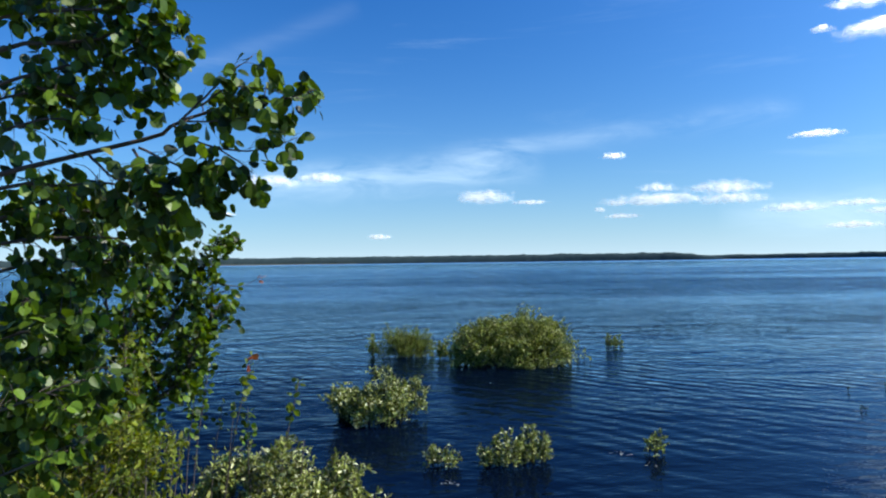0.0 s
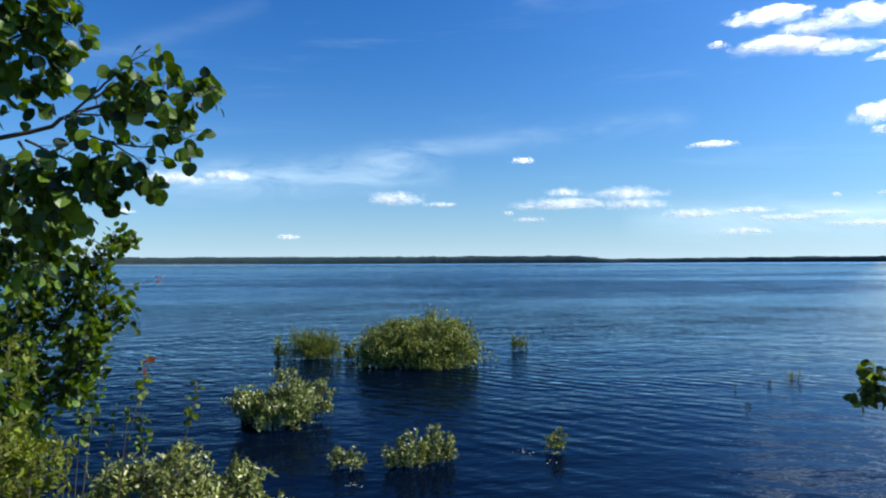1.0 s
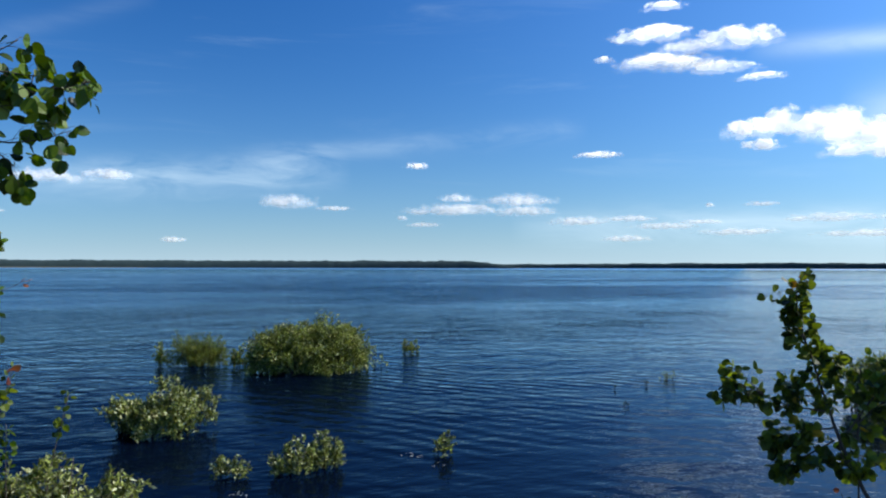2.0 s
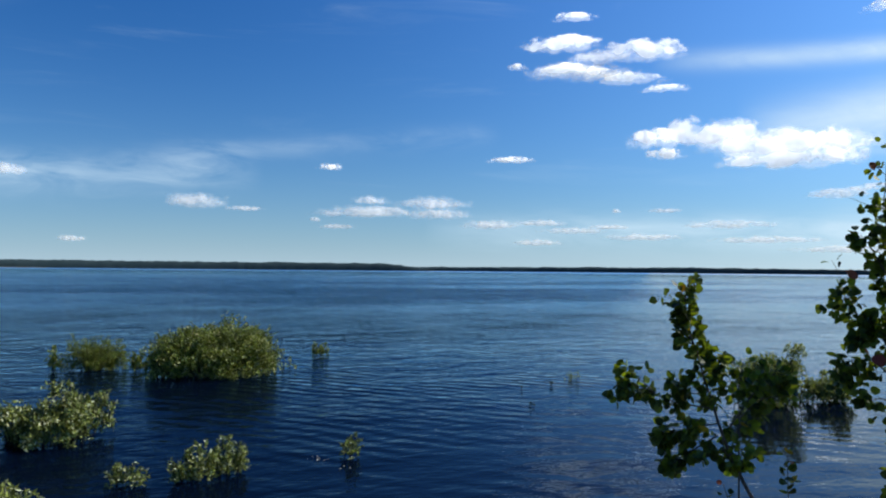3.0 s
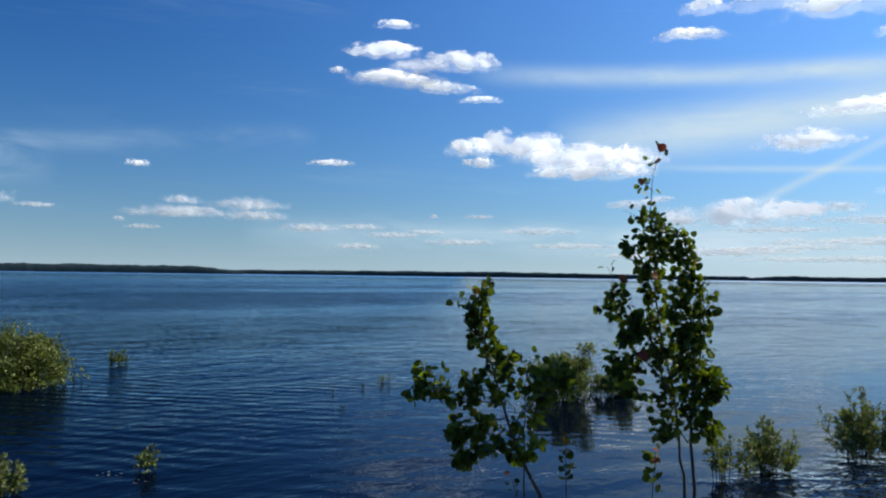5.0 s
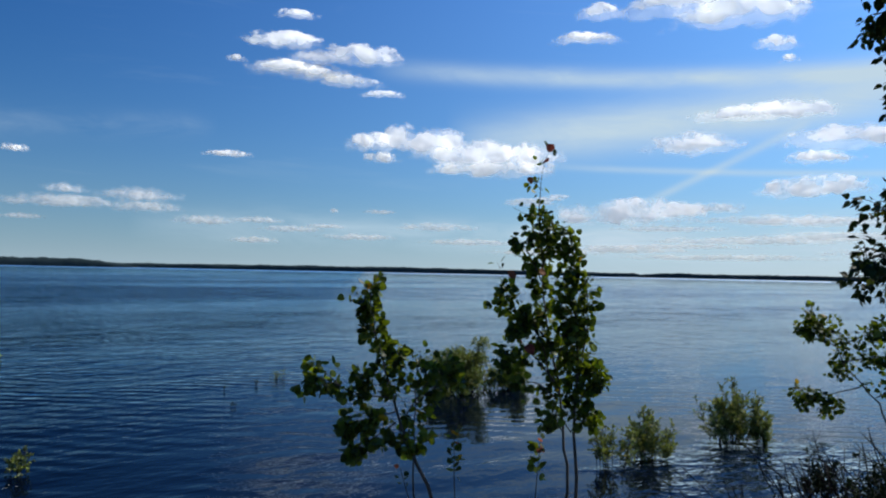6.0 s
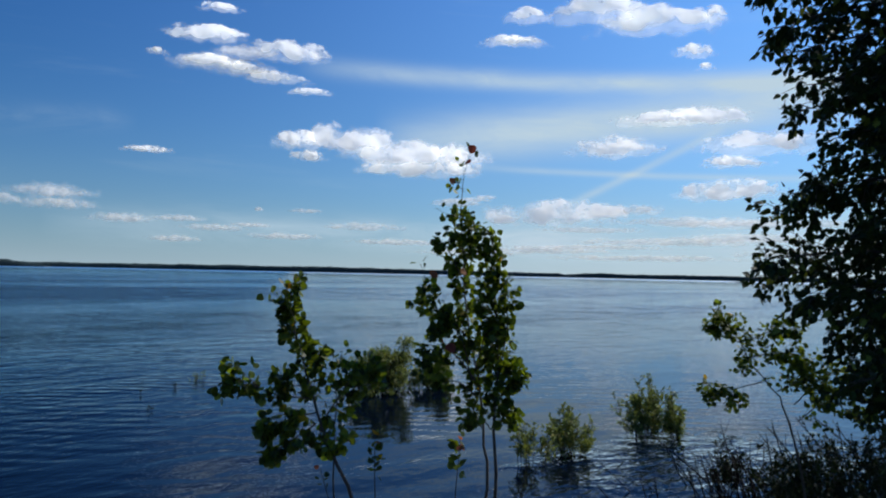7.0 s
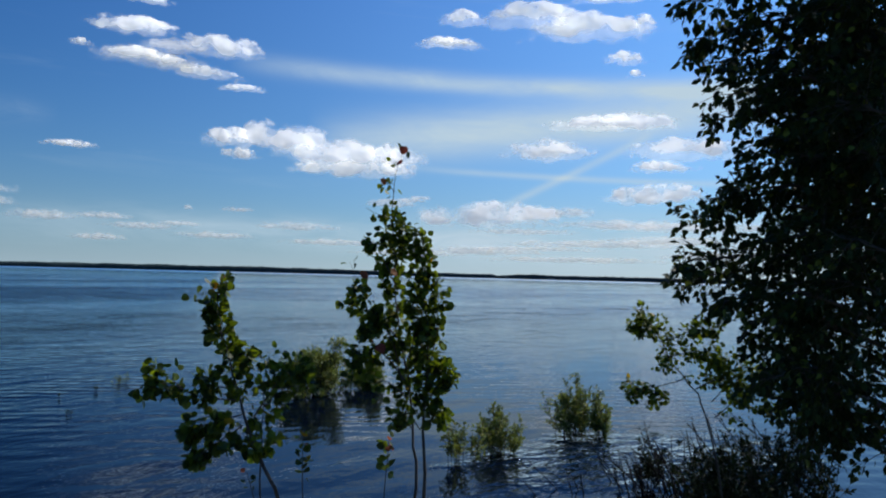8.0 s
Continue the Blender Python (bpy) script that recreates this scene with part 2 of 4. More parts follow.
    gust_gleam = add("ShaderNodeMapRange", {"Value": maths(add, "ADD", add("ShaderNodeVectorMath", {0: gust_place}, operation="LENGTH").outputs["Value"],
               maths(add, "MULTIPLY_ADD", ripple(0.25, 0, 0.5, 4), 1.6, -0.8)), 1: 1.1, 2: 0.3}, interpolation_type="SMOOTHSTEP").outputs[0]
    sheen = maths(add, "MULTIPLY_ADD", gust_gleam, 0.16, sheen)
    depths = add("ShaderNodeBsdfDiffuse", {"Color": (0.0009, 0.0028, 0.0082, 1), "Normal": bump.outputs[0]})
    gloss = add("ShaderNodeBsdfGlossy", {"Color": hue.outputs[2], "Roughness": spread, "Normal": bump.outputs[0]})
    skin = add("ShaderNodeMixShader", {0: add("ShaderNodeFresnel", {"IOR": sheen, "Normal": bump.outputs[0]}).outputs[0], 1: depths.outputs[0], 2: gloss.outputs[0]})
    out = add("ShaderNodeOutputMaterial")
    tree.links.new(skin.outputs[0], out.inputs[0])
    return m


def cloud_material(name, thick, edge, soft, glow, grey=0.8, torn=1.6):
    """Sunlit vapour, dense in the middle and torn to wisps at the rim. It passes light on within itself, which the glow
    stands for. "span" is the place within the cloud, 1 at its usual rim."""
    m = bpy.data.materials.new(name)
    tree, add = nodes_of(m)
    place = add("ShaderNodeAttribute", attribute_name="grain").outputs["Vector"]
    own = add("ShaderNodeObjectInfo").outputs["Random"]
    shifted = add("ShaderNodeVectorMath", {0: place, 1: add("ShaderNodeCombineXYZ", {0: maths(add, "MULTIPLY", own, 300.0)}).outputs[0]}, operation="ADD").outputs[0]
    lump = add("ShaderNodeTexNoise", {"Vector": shifted, "Scale": 0.8, "Detail": 2.0, "Roughness": 0.45}).outputs[0]
    curl = add("ShaderNodeTexNoise", {"Vector": shifted, "Scale": 1.9, "Detail": 3.0, "Roughness": 0.5, "Distortion": 0.3}).outputs[0]
    span = add("ShaderNodeSeparateXYZ", {0: add("ShaderNodeAttribute", attribute_name="span").outputs["Vector"]})
    up = maths(add, "ADD", span.outputs[2], 0.08)
    up = maths(add, "MAXIMUM", up, maths(add, "MULTIPLY", up, -1.7))
    round_off = maths(add, "ADD", maths(add, "POWER", maths(add, "ABSOLUTE", span.outputs[0]), 2.0), maths(add, "MULTIPLY", up, up))
    dense = maths(add, "SUBTRACT", 0.98, round_off)
    dense = maths(add, "MULTIPLY_ADD", maths(add, "SUBTRACT", lump, 0.5), 3.2, dense)
    relief = dense
    dense = maths(add, "MULTIPLY_ADD", maths(add, "SUBTRACT", curl, 0.5), torn, dense)
    puff = add("ShaderNodeTexNoise", {"Vector": shifted, "Scale": 1.5, "Detail": 1.5, "Roughness": 0.4}).outputs[0]
    relief = maths(add, "MULTIPLY_ADD", maths(add, "SUBTRACT", puff, 0.5), 1.6, relief)
    alpha = add("ShaderNodeMapRange", {"Value": dense, 1: edge, 2: edge + soft, 3: 0.0, 4: thick}, interpolation_type="SMOOTHSTEP").outputs[0]
    bump = add("ShaderNodeBump", {"Strength": 0.7, "Distance": 9.0, "Height": relief})
    fog = add("ShaderNodeBsdfDiffuse", {"Color": (grey, grey * 0.98, grey * 0.95, 1), "Normal": bump.outputs[0]})
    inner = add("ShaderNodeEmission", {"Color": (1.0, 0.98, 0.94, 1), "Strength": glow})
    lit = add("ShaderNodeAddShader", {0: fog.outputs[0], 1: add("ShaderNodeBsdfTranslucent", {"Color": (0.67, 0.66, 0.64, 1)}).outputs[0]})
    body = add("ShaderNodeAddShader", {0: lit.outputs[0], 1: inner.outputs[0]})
    clear = add("ShaderNodeBsdfTransparent")
    mix = add("ShaderNodeMixShader", {0: alpha, 1: clear.outputs[0], 2: body.outputs[0]})
    out = add("ShaderNodeOutputMaterial")
    tree.links.new(mix.outputs[0], out.inputs[0])
    return m


ASPEN_LEAF = leaf_material("aspen_leaf", (0.006, 0.017, 0.004), (0.120, 0.200, 0.018), (0.30, 0.33, 0.12), 0.32, 0.40, 0.015, 0.42)
SUCKER_LEAF = leaf_material("sucker_leaf", (0.011, 0.026, 0.005), (0.150, 0.200, 0.030), (0.30, 0.22, 0.03), 0.42, 0.48, 0.004, 0.45)
RED_LEAF = leaf_material("autumn_leaf", (0.17, 0.055, 0.04), (0.30, 0.13, 0.05), (0.24, 0.15, 0.03), 0.45, 0.62, 0.1, 0.2)
# birch green lowered to near black: the backlit side is put into colour
BACKLIT_BIRCH_LEAF = leaf_material("backlit_birch_leaf", (0.010, 0.020, 0.006), (0.034, 0.052, 0.012), (0.13, 0.16, 0.03), 0.12, 0.5, 0.05, 0.18)
WILLOW_LEAF = leaf_material("willow_leaf", (0.008, 0.018, 0.003), (0.29, 0.335, 0.044), (0.62, 0.60, 0.26), 0.10, 0.5, 0.10)
SILVER_LEAF = leaf_material("silver_willow_leaf", (0.030, 0.046, 0.008), (0.30, 0.335, 0.075), (0.60, 0.60, 0.32), 0.16, 0.45, 0.13)
YELLOW_LEAF = leaf_material("yellow_willow_leaf", (0.04, 0.07, 0.01), (0.24, 0.28, 0.036), (0.40, 0.40, 0.10), 0.40, 0.5, 0.08)
REED_LEAF = leaf_material("reed_leaf", (0.10, 0.14, 0.025), (0.23, 0.26, 0.06), (0.30, 0.28, 0.1), 0.3, 0.5, 0.06)
PALE_LEAF = leaf_material("withered_leaf", (0.42, 0.42, 0.30), (0.62, 0.62, 0.48), (0.5, 0.45, 0.2), 0.15, 0.5, 0.1)
BARK = rough_material("aspen_bark", (0.09, 0.085, 0.065), (0.20, 0.19, 0.15), 14.0, 0.8, 0.5, (1, 1, 0.3), 0.004)
DARK_BARK = rough_material("dark_twig_bark", (0.035, 0.028, 0.022), (0.09, 0.07, 0.055), 18.0, 0.85, 0.5, (1, 1, 0.3), 0.003)
# bark blackened to hold the shade at the stems' foot and against the sun
SHADED_BARK = rough_material("shaded_bark", (0.006, 0.005, 0.005), (0.02, 0.016, 0.013), 18.0, 0.9, 0.5, (1, 1, 0.3), 0.003, 0.08)
# near-black willow green: shade and backlight are put into the colour
SHADED_LEAF = leaf_material("shaded_willow_leaf", (0.006, 0.012, 0.004), (0.028, 0.040, 0.010), (0.12, 0.13, 0.05), 0.10, 0.6, 0.03, 0.12)
GREY_LEAF = leaf_material("grey_willow_leaf", (0.05, 0.075, 0.02), (0.25, 0.29, 0.075), (0.40, 0.40, 0.18), 0.34, 0.5, 0.08)
BIRCH_BARK = rough_material("birch_bark", (0.06, 0.05, 0.045), (0.55, 0.53, 0.49), 5.0, 0.7, 0.4, (0.5, 0.5, 2.2), 0.004)
EARTH = rough_material("bank_earth", (0.05, 0.045, 0.025), (0.10, 0.10, 0.045), 1.2, 0.95, 0.8, (1, 1, 1), 0.05)
# bluish haze of the distance is mixed into the trees' colour
HAZY_WOODS = rough_material("hazy_far_woods", (0.026, 0.042, 0.042), (0.038, 0.056, 0.056), 0.05, 0.95, 0.3, (1, 1, 1), 2.0, 0.03)
WATER = water_material()
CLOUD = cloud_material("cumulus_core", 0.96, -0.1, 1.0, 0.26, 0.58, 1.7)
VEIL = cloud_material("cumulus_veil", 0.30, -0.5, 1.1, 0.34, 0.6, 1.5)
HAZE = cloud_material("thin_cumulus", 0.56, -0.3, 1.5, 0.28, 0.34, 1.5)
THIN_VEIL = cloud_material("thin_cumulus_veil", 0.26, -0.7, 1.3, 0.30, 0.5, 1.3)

# ---- builders ----


def mesh_object(name, verts, faces, material, smooth=False, parent=None, label=""):
    me = bpy.data.meshes.new(name)
    me.from_pydata(np.asarray(verts).tolist(), [], np.asarray(faces).tolist() if isinstance(faces, np.ndarray) else faces)
    me.materials.append(material)
    if smooth:
        me.shade_smooth()
    ob = new(name, me)
    if parent is not None:
        ob.parent = parent
    if label:
        ob["label"] = label
    return ob


def base(name, place, label, category, group=""):
    """The Empty at a thing's foot."""
    ob = new(name)
    ob.location = place
    ob.empty_display_size = 0.1
    return tagged(ob, label, category, group)


def spline(points, n):
    """n points along a smooth line through points."""
    p = np.array([tuple(q) for q in points], float)
    if len(p) == 2:
        return p[0] + (p[1] - p[0]) * np.linspace(0, 1, n)[:, None]
    ext = np.vstack([2 * p[0] - p[1], p, 2 * p[-1] - p[-2]])
    out = []
    for s in np.linspace(0, len(p) - 1.0001, n):
        i = int(s)
        f = s - i
        a, b, c, d = ext[i], ext[i + 1], ext[i + 2], ext[i + 3]
        out.append(0.5 * (2 * b + (c - a) * f + (2 * a - 5 * b + 4 * c - d) * f * f + (3 * b - a - 3 * c + d) * f ** 3))
    return np.array(out)


def tube(line, r0, r1, sides=6):
    """Verts and faces of a tapered tube along line."""
    line = np.asarray(line, float)
    n = len(line)
    tang = np.gradient(line, axis=0)
    tang /= np.linalg.norm(tang, axis=1)[:, None] + 1e-9
    side = np.cross(tang, np.where(np.abs(tang[:, 2:3]) > 0.9, [[1.0, 0, 0]], [[0, 0, 1.0]]))
    side /= np.linalg.norm(side, axis=1)[:, None] + 1e-9
    other = np.cross(tang, side)
    ang = np.linspace(0, 2 * np.pi, sides, endpoint=False)
    rad = np.linspace(r0, r1, n)[:, None, None]
    ring = line[:, None] + rad * (np.cos(ang)[None, :, None] * side[:, None] + np.sin(ang)[None, :, None] * other[:, None])
    faces = []
    for i in range(n - 1):
        for j in range(sides):
            k = (j + 1) % sides
            faces.append((i * sides + j, i * sides + k, (i + 1) * sides + k, (i + 1) * sides + j))
    faces.append(tuple(range((n - 1) * sides, n * sides)))
    return ring.reshape(-1, 3), faces


def join(pieces):
    verts, faces, off = [], [], 0
    for v, f in pieces:
        verts.append(v)
        faces += [tuple(i + off for i in q) for q in f]
        off += len(v)
    return np.vstack(verts), faces


def leaf_shape(kind):
    """A leaf of length 1 along +y from its stalk at the origin, with its face along +z."""
    if kind == "round":
        rim = [(0.0, 0.0, 0.0), (0.30, 0.06, 0.05), (0.47, 0.28, 0.09), (0.46, 0.55, 0.08), (0.28, 0.82, 0.03), (0.0, 1.0, -0.05),
               (-0.28, 0.82, 0.03), (-0.46, 0.55, 0.08), (-0.47, 0.28, 0.09), (-0.30, 0.06, 0.05)]
        verts = rim + [(0, 0.35, 0.0), (0, 0.68, -0.01)]
        faces = [(0, 1, 10), (1, 2, 10), (2, 3, 10), (3, 11, 10), (3, 4, 11), (4, 5, 11), (5, 6, 11), (6, 7, 11), (7, 10, 11), (7, 8, 10),
                 (8, 9, 10), (9, 0, 10)]
    elif kind == "birch":
        rim = [(0, 0, 0), (0.26, 0.10, 0.04), (0.36, 0.34, 0.06), (0.20, 0.68, 0.02), (0, 1.0, -0.08), (-0.20, 0.68, 0.02), (-0.36, 0.34, 0.06),
               (-0.26, 0.10, 0.04)]
        verts = rim + [(0, 0.38, 0)]
        faces = [(i, (i + 1) % 8, 8) for i in range(8)]
    else:
        w = 0.19 if kind == "willow" else 0.05
        verts = [(0, 0, 0), (w, 0.38, 0.03), (w * 0.7, 0.72, 0.0), (0, 1, -0.09), (-w * 0.7, 0.72, 0.0), (-w, 0.38, 0.03), (0, 0.5, -0.02)]
        faces = [(i, (i + 1) % 6, 6) for i in range(6)]
    return np.array(verts, float), np.array(faces, int)


def unit(v):
    return v / (np.linalg.norm(v, axis=-1, keepdims=True) + 1e-9)


class Foliage:
    """Gathers leaves (place, way, face, size), then lays them down as meshes."""

    def __init__(self, kind, rng):
        self.kind, self.rng, self.rows = kind, rng, []

    def add(self, place, way, face, size):
        self.rows.append(np.hstack([place, unit(way), face, np.reshape(size, (-1, 1))]))

    def data(self):
        a = np.vstack(self.rows)
        y = a[:, 3:6]
        z = unit(a[:, 6:9] - (a[:, 6:9] * y).sum(1)[:, None] * y)
        x = np.cross(y, z)
        return a[:, :3], x, y, z, a[:, 9]

    def mesh(self, pick=None):
        p, x, y, z, s = self.data()
        if pick is not None:
            p, x, y, z, s = p[pick], x[pick], y[pick], z[pick], s[pick]
        v, f = leaf_shape(self.kind)
        allv = p[:, None] + s[:, None, None] * (v[None, :, 0:1] * x[:, None] + v[None, :, 1:2] * y[:, None] + v[None, :, 2:3] * z[:, None])
        allf = f[None] + (np.arange(len(p)) * len(v))[:, None, None]
        return allv.reshape(-1, 3), allf.reshape(-1, 3)

    def lay(self, parent, material, single=0, near=None, name="foliage", shift=None):
        """The leaves nearest to the place near, up to single of them, become parts of their own; the rest one crown."""
        p, x, y, z, s = self.data()
        offset = np.array(parent.location) if shift is None else np.array(shift)
        rest = np.arange(len(p))
        if single:
            order = np.argsort(np.linalg.norm(p - np.array(near), axis=1))
            chosen, rest = order[:single], order[single:]
            v, f = leaf_shape(self.kind)
            shared = bpy.data.meshes.new("leaf")
            shared.from_pydata(v.tolist(), [], f.tolist())
            shared.materials.append(material)
            # each of these leaves belongs to the branch that it grows on
            wood = [c for c in parent.children if c.name.startswith(("branch", "stem"))]
            bark = [np.array([v.co[:] for v in c.data.vertices]) + offset for c in wood]
            for i in chosen:
                ob = new("leaf", shared)
                gaps = [np.abs(q - p[i]).sum(axis=1).min() for q in bark]
                ob.parent = wood[int(np.argmin(gaps))] if len(wood) > 1 else parent
                m = Matrix(((*(x[i] * s[i]), 0), (*(y[i] * s[i]), 0), (*(z[i] * s[i]), 0), (0, 0, 0, 1))).transposed()
                m.translation = Vector(p[i] - offset)
                ob.matrix_basis = m
        if len(rest):
            v, f = self.mesh(rest)
            ob = mesh_object(name, v - offset, f, material, parent=parent)
            ob["kind"] = "stuff"


def twig_leaves(fol, rng, line, count, size, hang=0.3, spread=0.6, stalk=0.04, tilt=0.75):
    """count leaves along a twig's line, on short flat stalks that let them hang with their faces turned sideways."""
    n = len(line)
    s = rng.uniform(0.12, 1.0, count) ** 0.8 * (n - 1.001)
    i = s.astype(int)
    at = line[i] + (line[np.minimum(i + 1, n - 1)] - line[i]) * (s - i)[:, None]
    run = unit(line[np.minimum(i + 1, n - 1)] - line[i])
    off = unit(rng.normal(size=(count, 3)))
    way = unit(run * 0.5 + off * spread + np.array([0, 0, -hang]))
    face = unit(rng.normal(size=(count, 3)) * np.array([1, 1, tilt]) + np.array([0, 0, 0.5 * tilt]))
    fol.add(at + way * stalk * rng.uniform(0.4, 1.2, (count, 1)), way, face, size * rng.uniform(0.65, 1.15, count))


def bough(rng, fol, pieces, points, r0, twigs, twig_len, leaves, size, start=0.25, droop=0.15, hang=0.3, stalk=0.04, outward=0.6, spread=0.6, tilt=0.75):
    """One limb with its twigs and their leaves. The wood goes to pieces."""
    line = spline(points, 14)
    wob = rng.normal(size=(14, 3)) * 0.007 * np.linalg.norm(line[-1] - line[0])
    line[1:] += wob[1:] * 0.5
    pieces.append(tube(line, r0, r0 * 0.25, 6))
    for k in range(twigs):
        f = start + (1 - start) * (k + rng.uniform()) / twigs
        s = f * 12.99
        i = int(s)
        root = line[i] + (line[i + 1] - line[i]) * (s - i)
        run = unit(line[i + 1] - line[i])
        way = unit(run * outward + unit(rng.normal(size=3)) * 0.8 + np.array([0, 0, 0.1]))
        length = twig_len * rng.uniform(0.5, 1.15) * (1.15 - 0.5 * f)
        tip = root + way * length + np.array([0, 0, -droop * length])
        tl = spline([root, root + way * length * 0.5, tip], 6)
        pieces.append(tube(tl, r0 * 0.22, r0 * 0.08, 4))
        twig_leaves(fol, rng, tl, max(1, int(leaves * rng.uniform(0.6, 1.3))), size, hang, spread, stalk, tilt)
    return line


def part_tube(name, points, r0, r1, material, parent, sides=8, n=12, label=""):
    v, f = tube(spline(points, n), r0, r1, sides)
    return mesh_object(name, v - np.array(parent.location), f, material, True, parent, label)


def part_wood(name, pieces, material, parent, label=""):
    v, f = join(pieces)
    return mesh_object(name, v - np.array(parent.location), f, material, True, parent, label)


# ---- ground, water, far shore ----
SHORE = 6.2          # from the standing place to the water's edge
NEAR_CAPE, FAR_SHORE = 1750.0, 2350.0


def lake_reach(az):
    """How far the open water goes at a compass turn."""
    if -78 < az < 20.4:
        t = max(0.0, (az + 78) / 98)
        return NEAR_CAPE * (0.75 + 0.25 * t)
    if 20.4 <= az < 142:
        return FAR_SHORE
    return 0.0


def ground_height(x, y):
    r = math.hypot(x, y)
    az = math.degrees(math.atan2(x, y))
    side = max(0.0, max(-70 - az, az - 125)) / 14.0
    rough = 0.10 * noise.noise((x * 0.5, y * 0.5, 0)) + 0.03 * noise.noise((x * 2.3, y * 2.3, 4))
    shore = SHORE + 0.5 * noise.noise((az * 0.05, 0, 7)) + 12 * side * side
    z = 0.62 * (1 - (r / shore) ** 1.6) + rough * 0.6 * min(1.0, r / 2)
    z = max(z, -1.6)
    if r > 200:
        reach = lake_reach(az) or 200.0
        z = max(z, min(1.0, (r - reach) / 40.0) * 2.0 if r > reach else -1.6)
    return z


def polar_sheet(name, radii, turns, height, material, smooth=True):
    verts = [(0, 0, height(0.0, 0.0))]
    faces = []
    for r in radii:
        for k in range(turns):
            a = 2 * math.pi * k / turns
            x, y = r * math.sin(a), r * math.cos(a)
            verts.append((x, y, height(x, y)))
    for k in range(turns):
        faces.append((0, 1 + (k + 1) % turns, 1 + k))
    for i in range(len(radii) - 1):
        for k in range(turns):
            j = (k + 1) % turns
            a, b = 1 + i * turns, 1 + (i + 1) * turns
            faces.append((a + k, a + j, b + j, b + k))
    return mesh_object(name, verts, faces, material, smooth)


ground = polar_sheet("ground", [0.35 * k for k in range(1, 30)] + [10.5 * 1.16 ** k for k in range(1, 42)], 240, ground_height, EARTH)
tagged(ground, "earthy lake bank sloping under the water, land beyond", "ground", kind="structure")


def swell(x, y):
    r = math.hypot(x, y)
    fade = math.exp(-r / 45.0)
    w = 0.0022 * math.sin(5.2 * (0.42 * x + 0.9 * y) + 2.2 * noise.noise((x * 0.22, y * 0.22, 0)))
    w += 0.0016 * math.sin(8.3 * (0.1 * x + 1.0 * y) + 2.0 * noise.noise((x * 0.4, y * 0.4, 5)))
    w += 0.007 * noise.noise((x * 0.9, y * 1.5, 9))
    return fade * w


water = polar_sheet("water", [2.0, 3.2] + [3.6 + 0.14 * k for k in range(120)] + [20.4 * 1.03 ** k for k in range(1, 170)], 420, swell, WATER)
tagged(water, "deep blue lake water with small wind ripples", "lake", kind="structure")


def woods(name, a0, a1, reach, tall0, tall1, depth, label, seed):
    """A far wood along the shore: rows of closed, lumpy canopy between two compass turns."""
    rng = np.random.default_rng(seed)
    profile = ((0, -0.3, 0.0), (1.5, 0.0, 0.45), (4, 0.0, 0.82), (9, 0.0, 1.0), (15, 0.0, 0.94))
    verts, faces = [], []
    count = int((a1 - a0) / 57.3 * reach / 4.5)
    wide = len(profile)
    for row in range(depth):
        off = len(verts)
        for k in range(count + 1):
            f = k / count
            az = radians(a0 + (a1 - a0) * f)
            edge = min(1.0, min(f, 1 - f) * 18 + 0.35)
            turn = f * (a1 - a0)
            ridge = 1 + 0.20 * noise.noise((turn * 0.35, seed, row)) + 0.10 * noise.noise((turn * 1.7, seed, 3 + row)) + 0.05 * noise.noise((turn * 7, seed, 6 + row))
            tall = (tall0 + (tall1 - tall0) * f) * ridge * edge * rng.uniform(0.96, 1.02)
            for back, lift, share in profile:
                r = reach + 6 + row * 16 + back + rng.uniform(-1.0, 1.0)
                verts.append((r * math.sin(az), r * math.cos(az), lift + tall * share * rng.uniform(0.97, 1.03)))
        for k in range(count):
            for q in range(wide - 1):
                a = off + k * wide + q
                faces.append((a, a + wide, a + wide + 1, a + 1))
    ob = mesh_object(name, verts, faces, HAZY_WOODS, True)
    return tagged(ob, label, "forest", kind="stuff")


woods("far_forest", -75, 20.4, NEAR_CAPE * 0.995, 14.0, 17.0, 4, "dark green forest along the far lake shore", 3)
woods("far_forest", 17, 40, FAR_SHORE, 11.5, 17.0, 4, "dark line of forest on the distant shore", 8)
woods("far_forest", 38.5, 58, FAR_SHORE, 17.0, 11.5, 4, "dark line of forest on the distant shore", 12)
woods("far_forest", 56, 140, FAR_SHORE, 13.5, 12.0, 4, "thin dark line of forest on the distant shore", 17)

# ---- clouds ----
CLOUD_FAR = 3300.0


cloud_count = 0


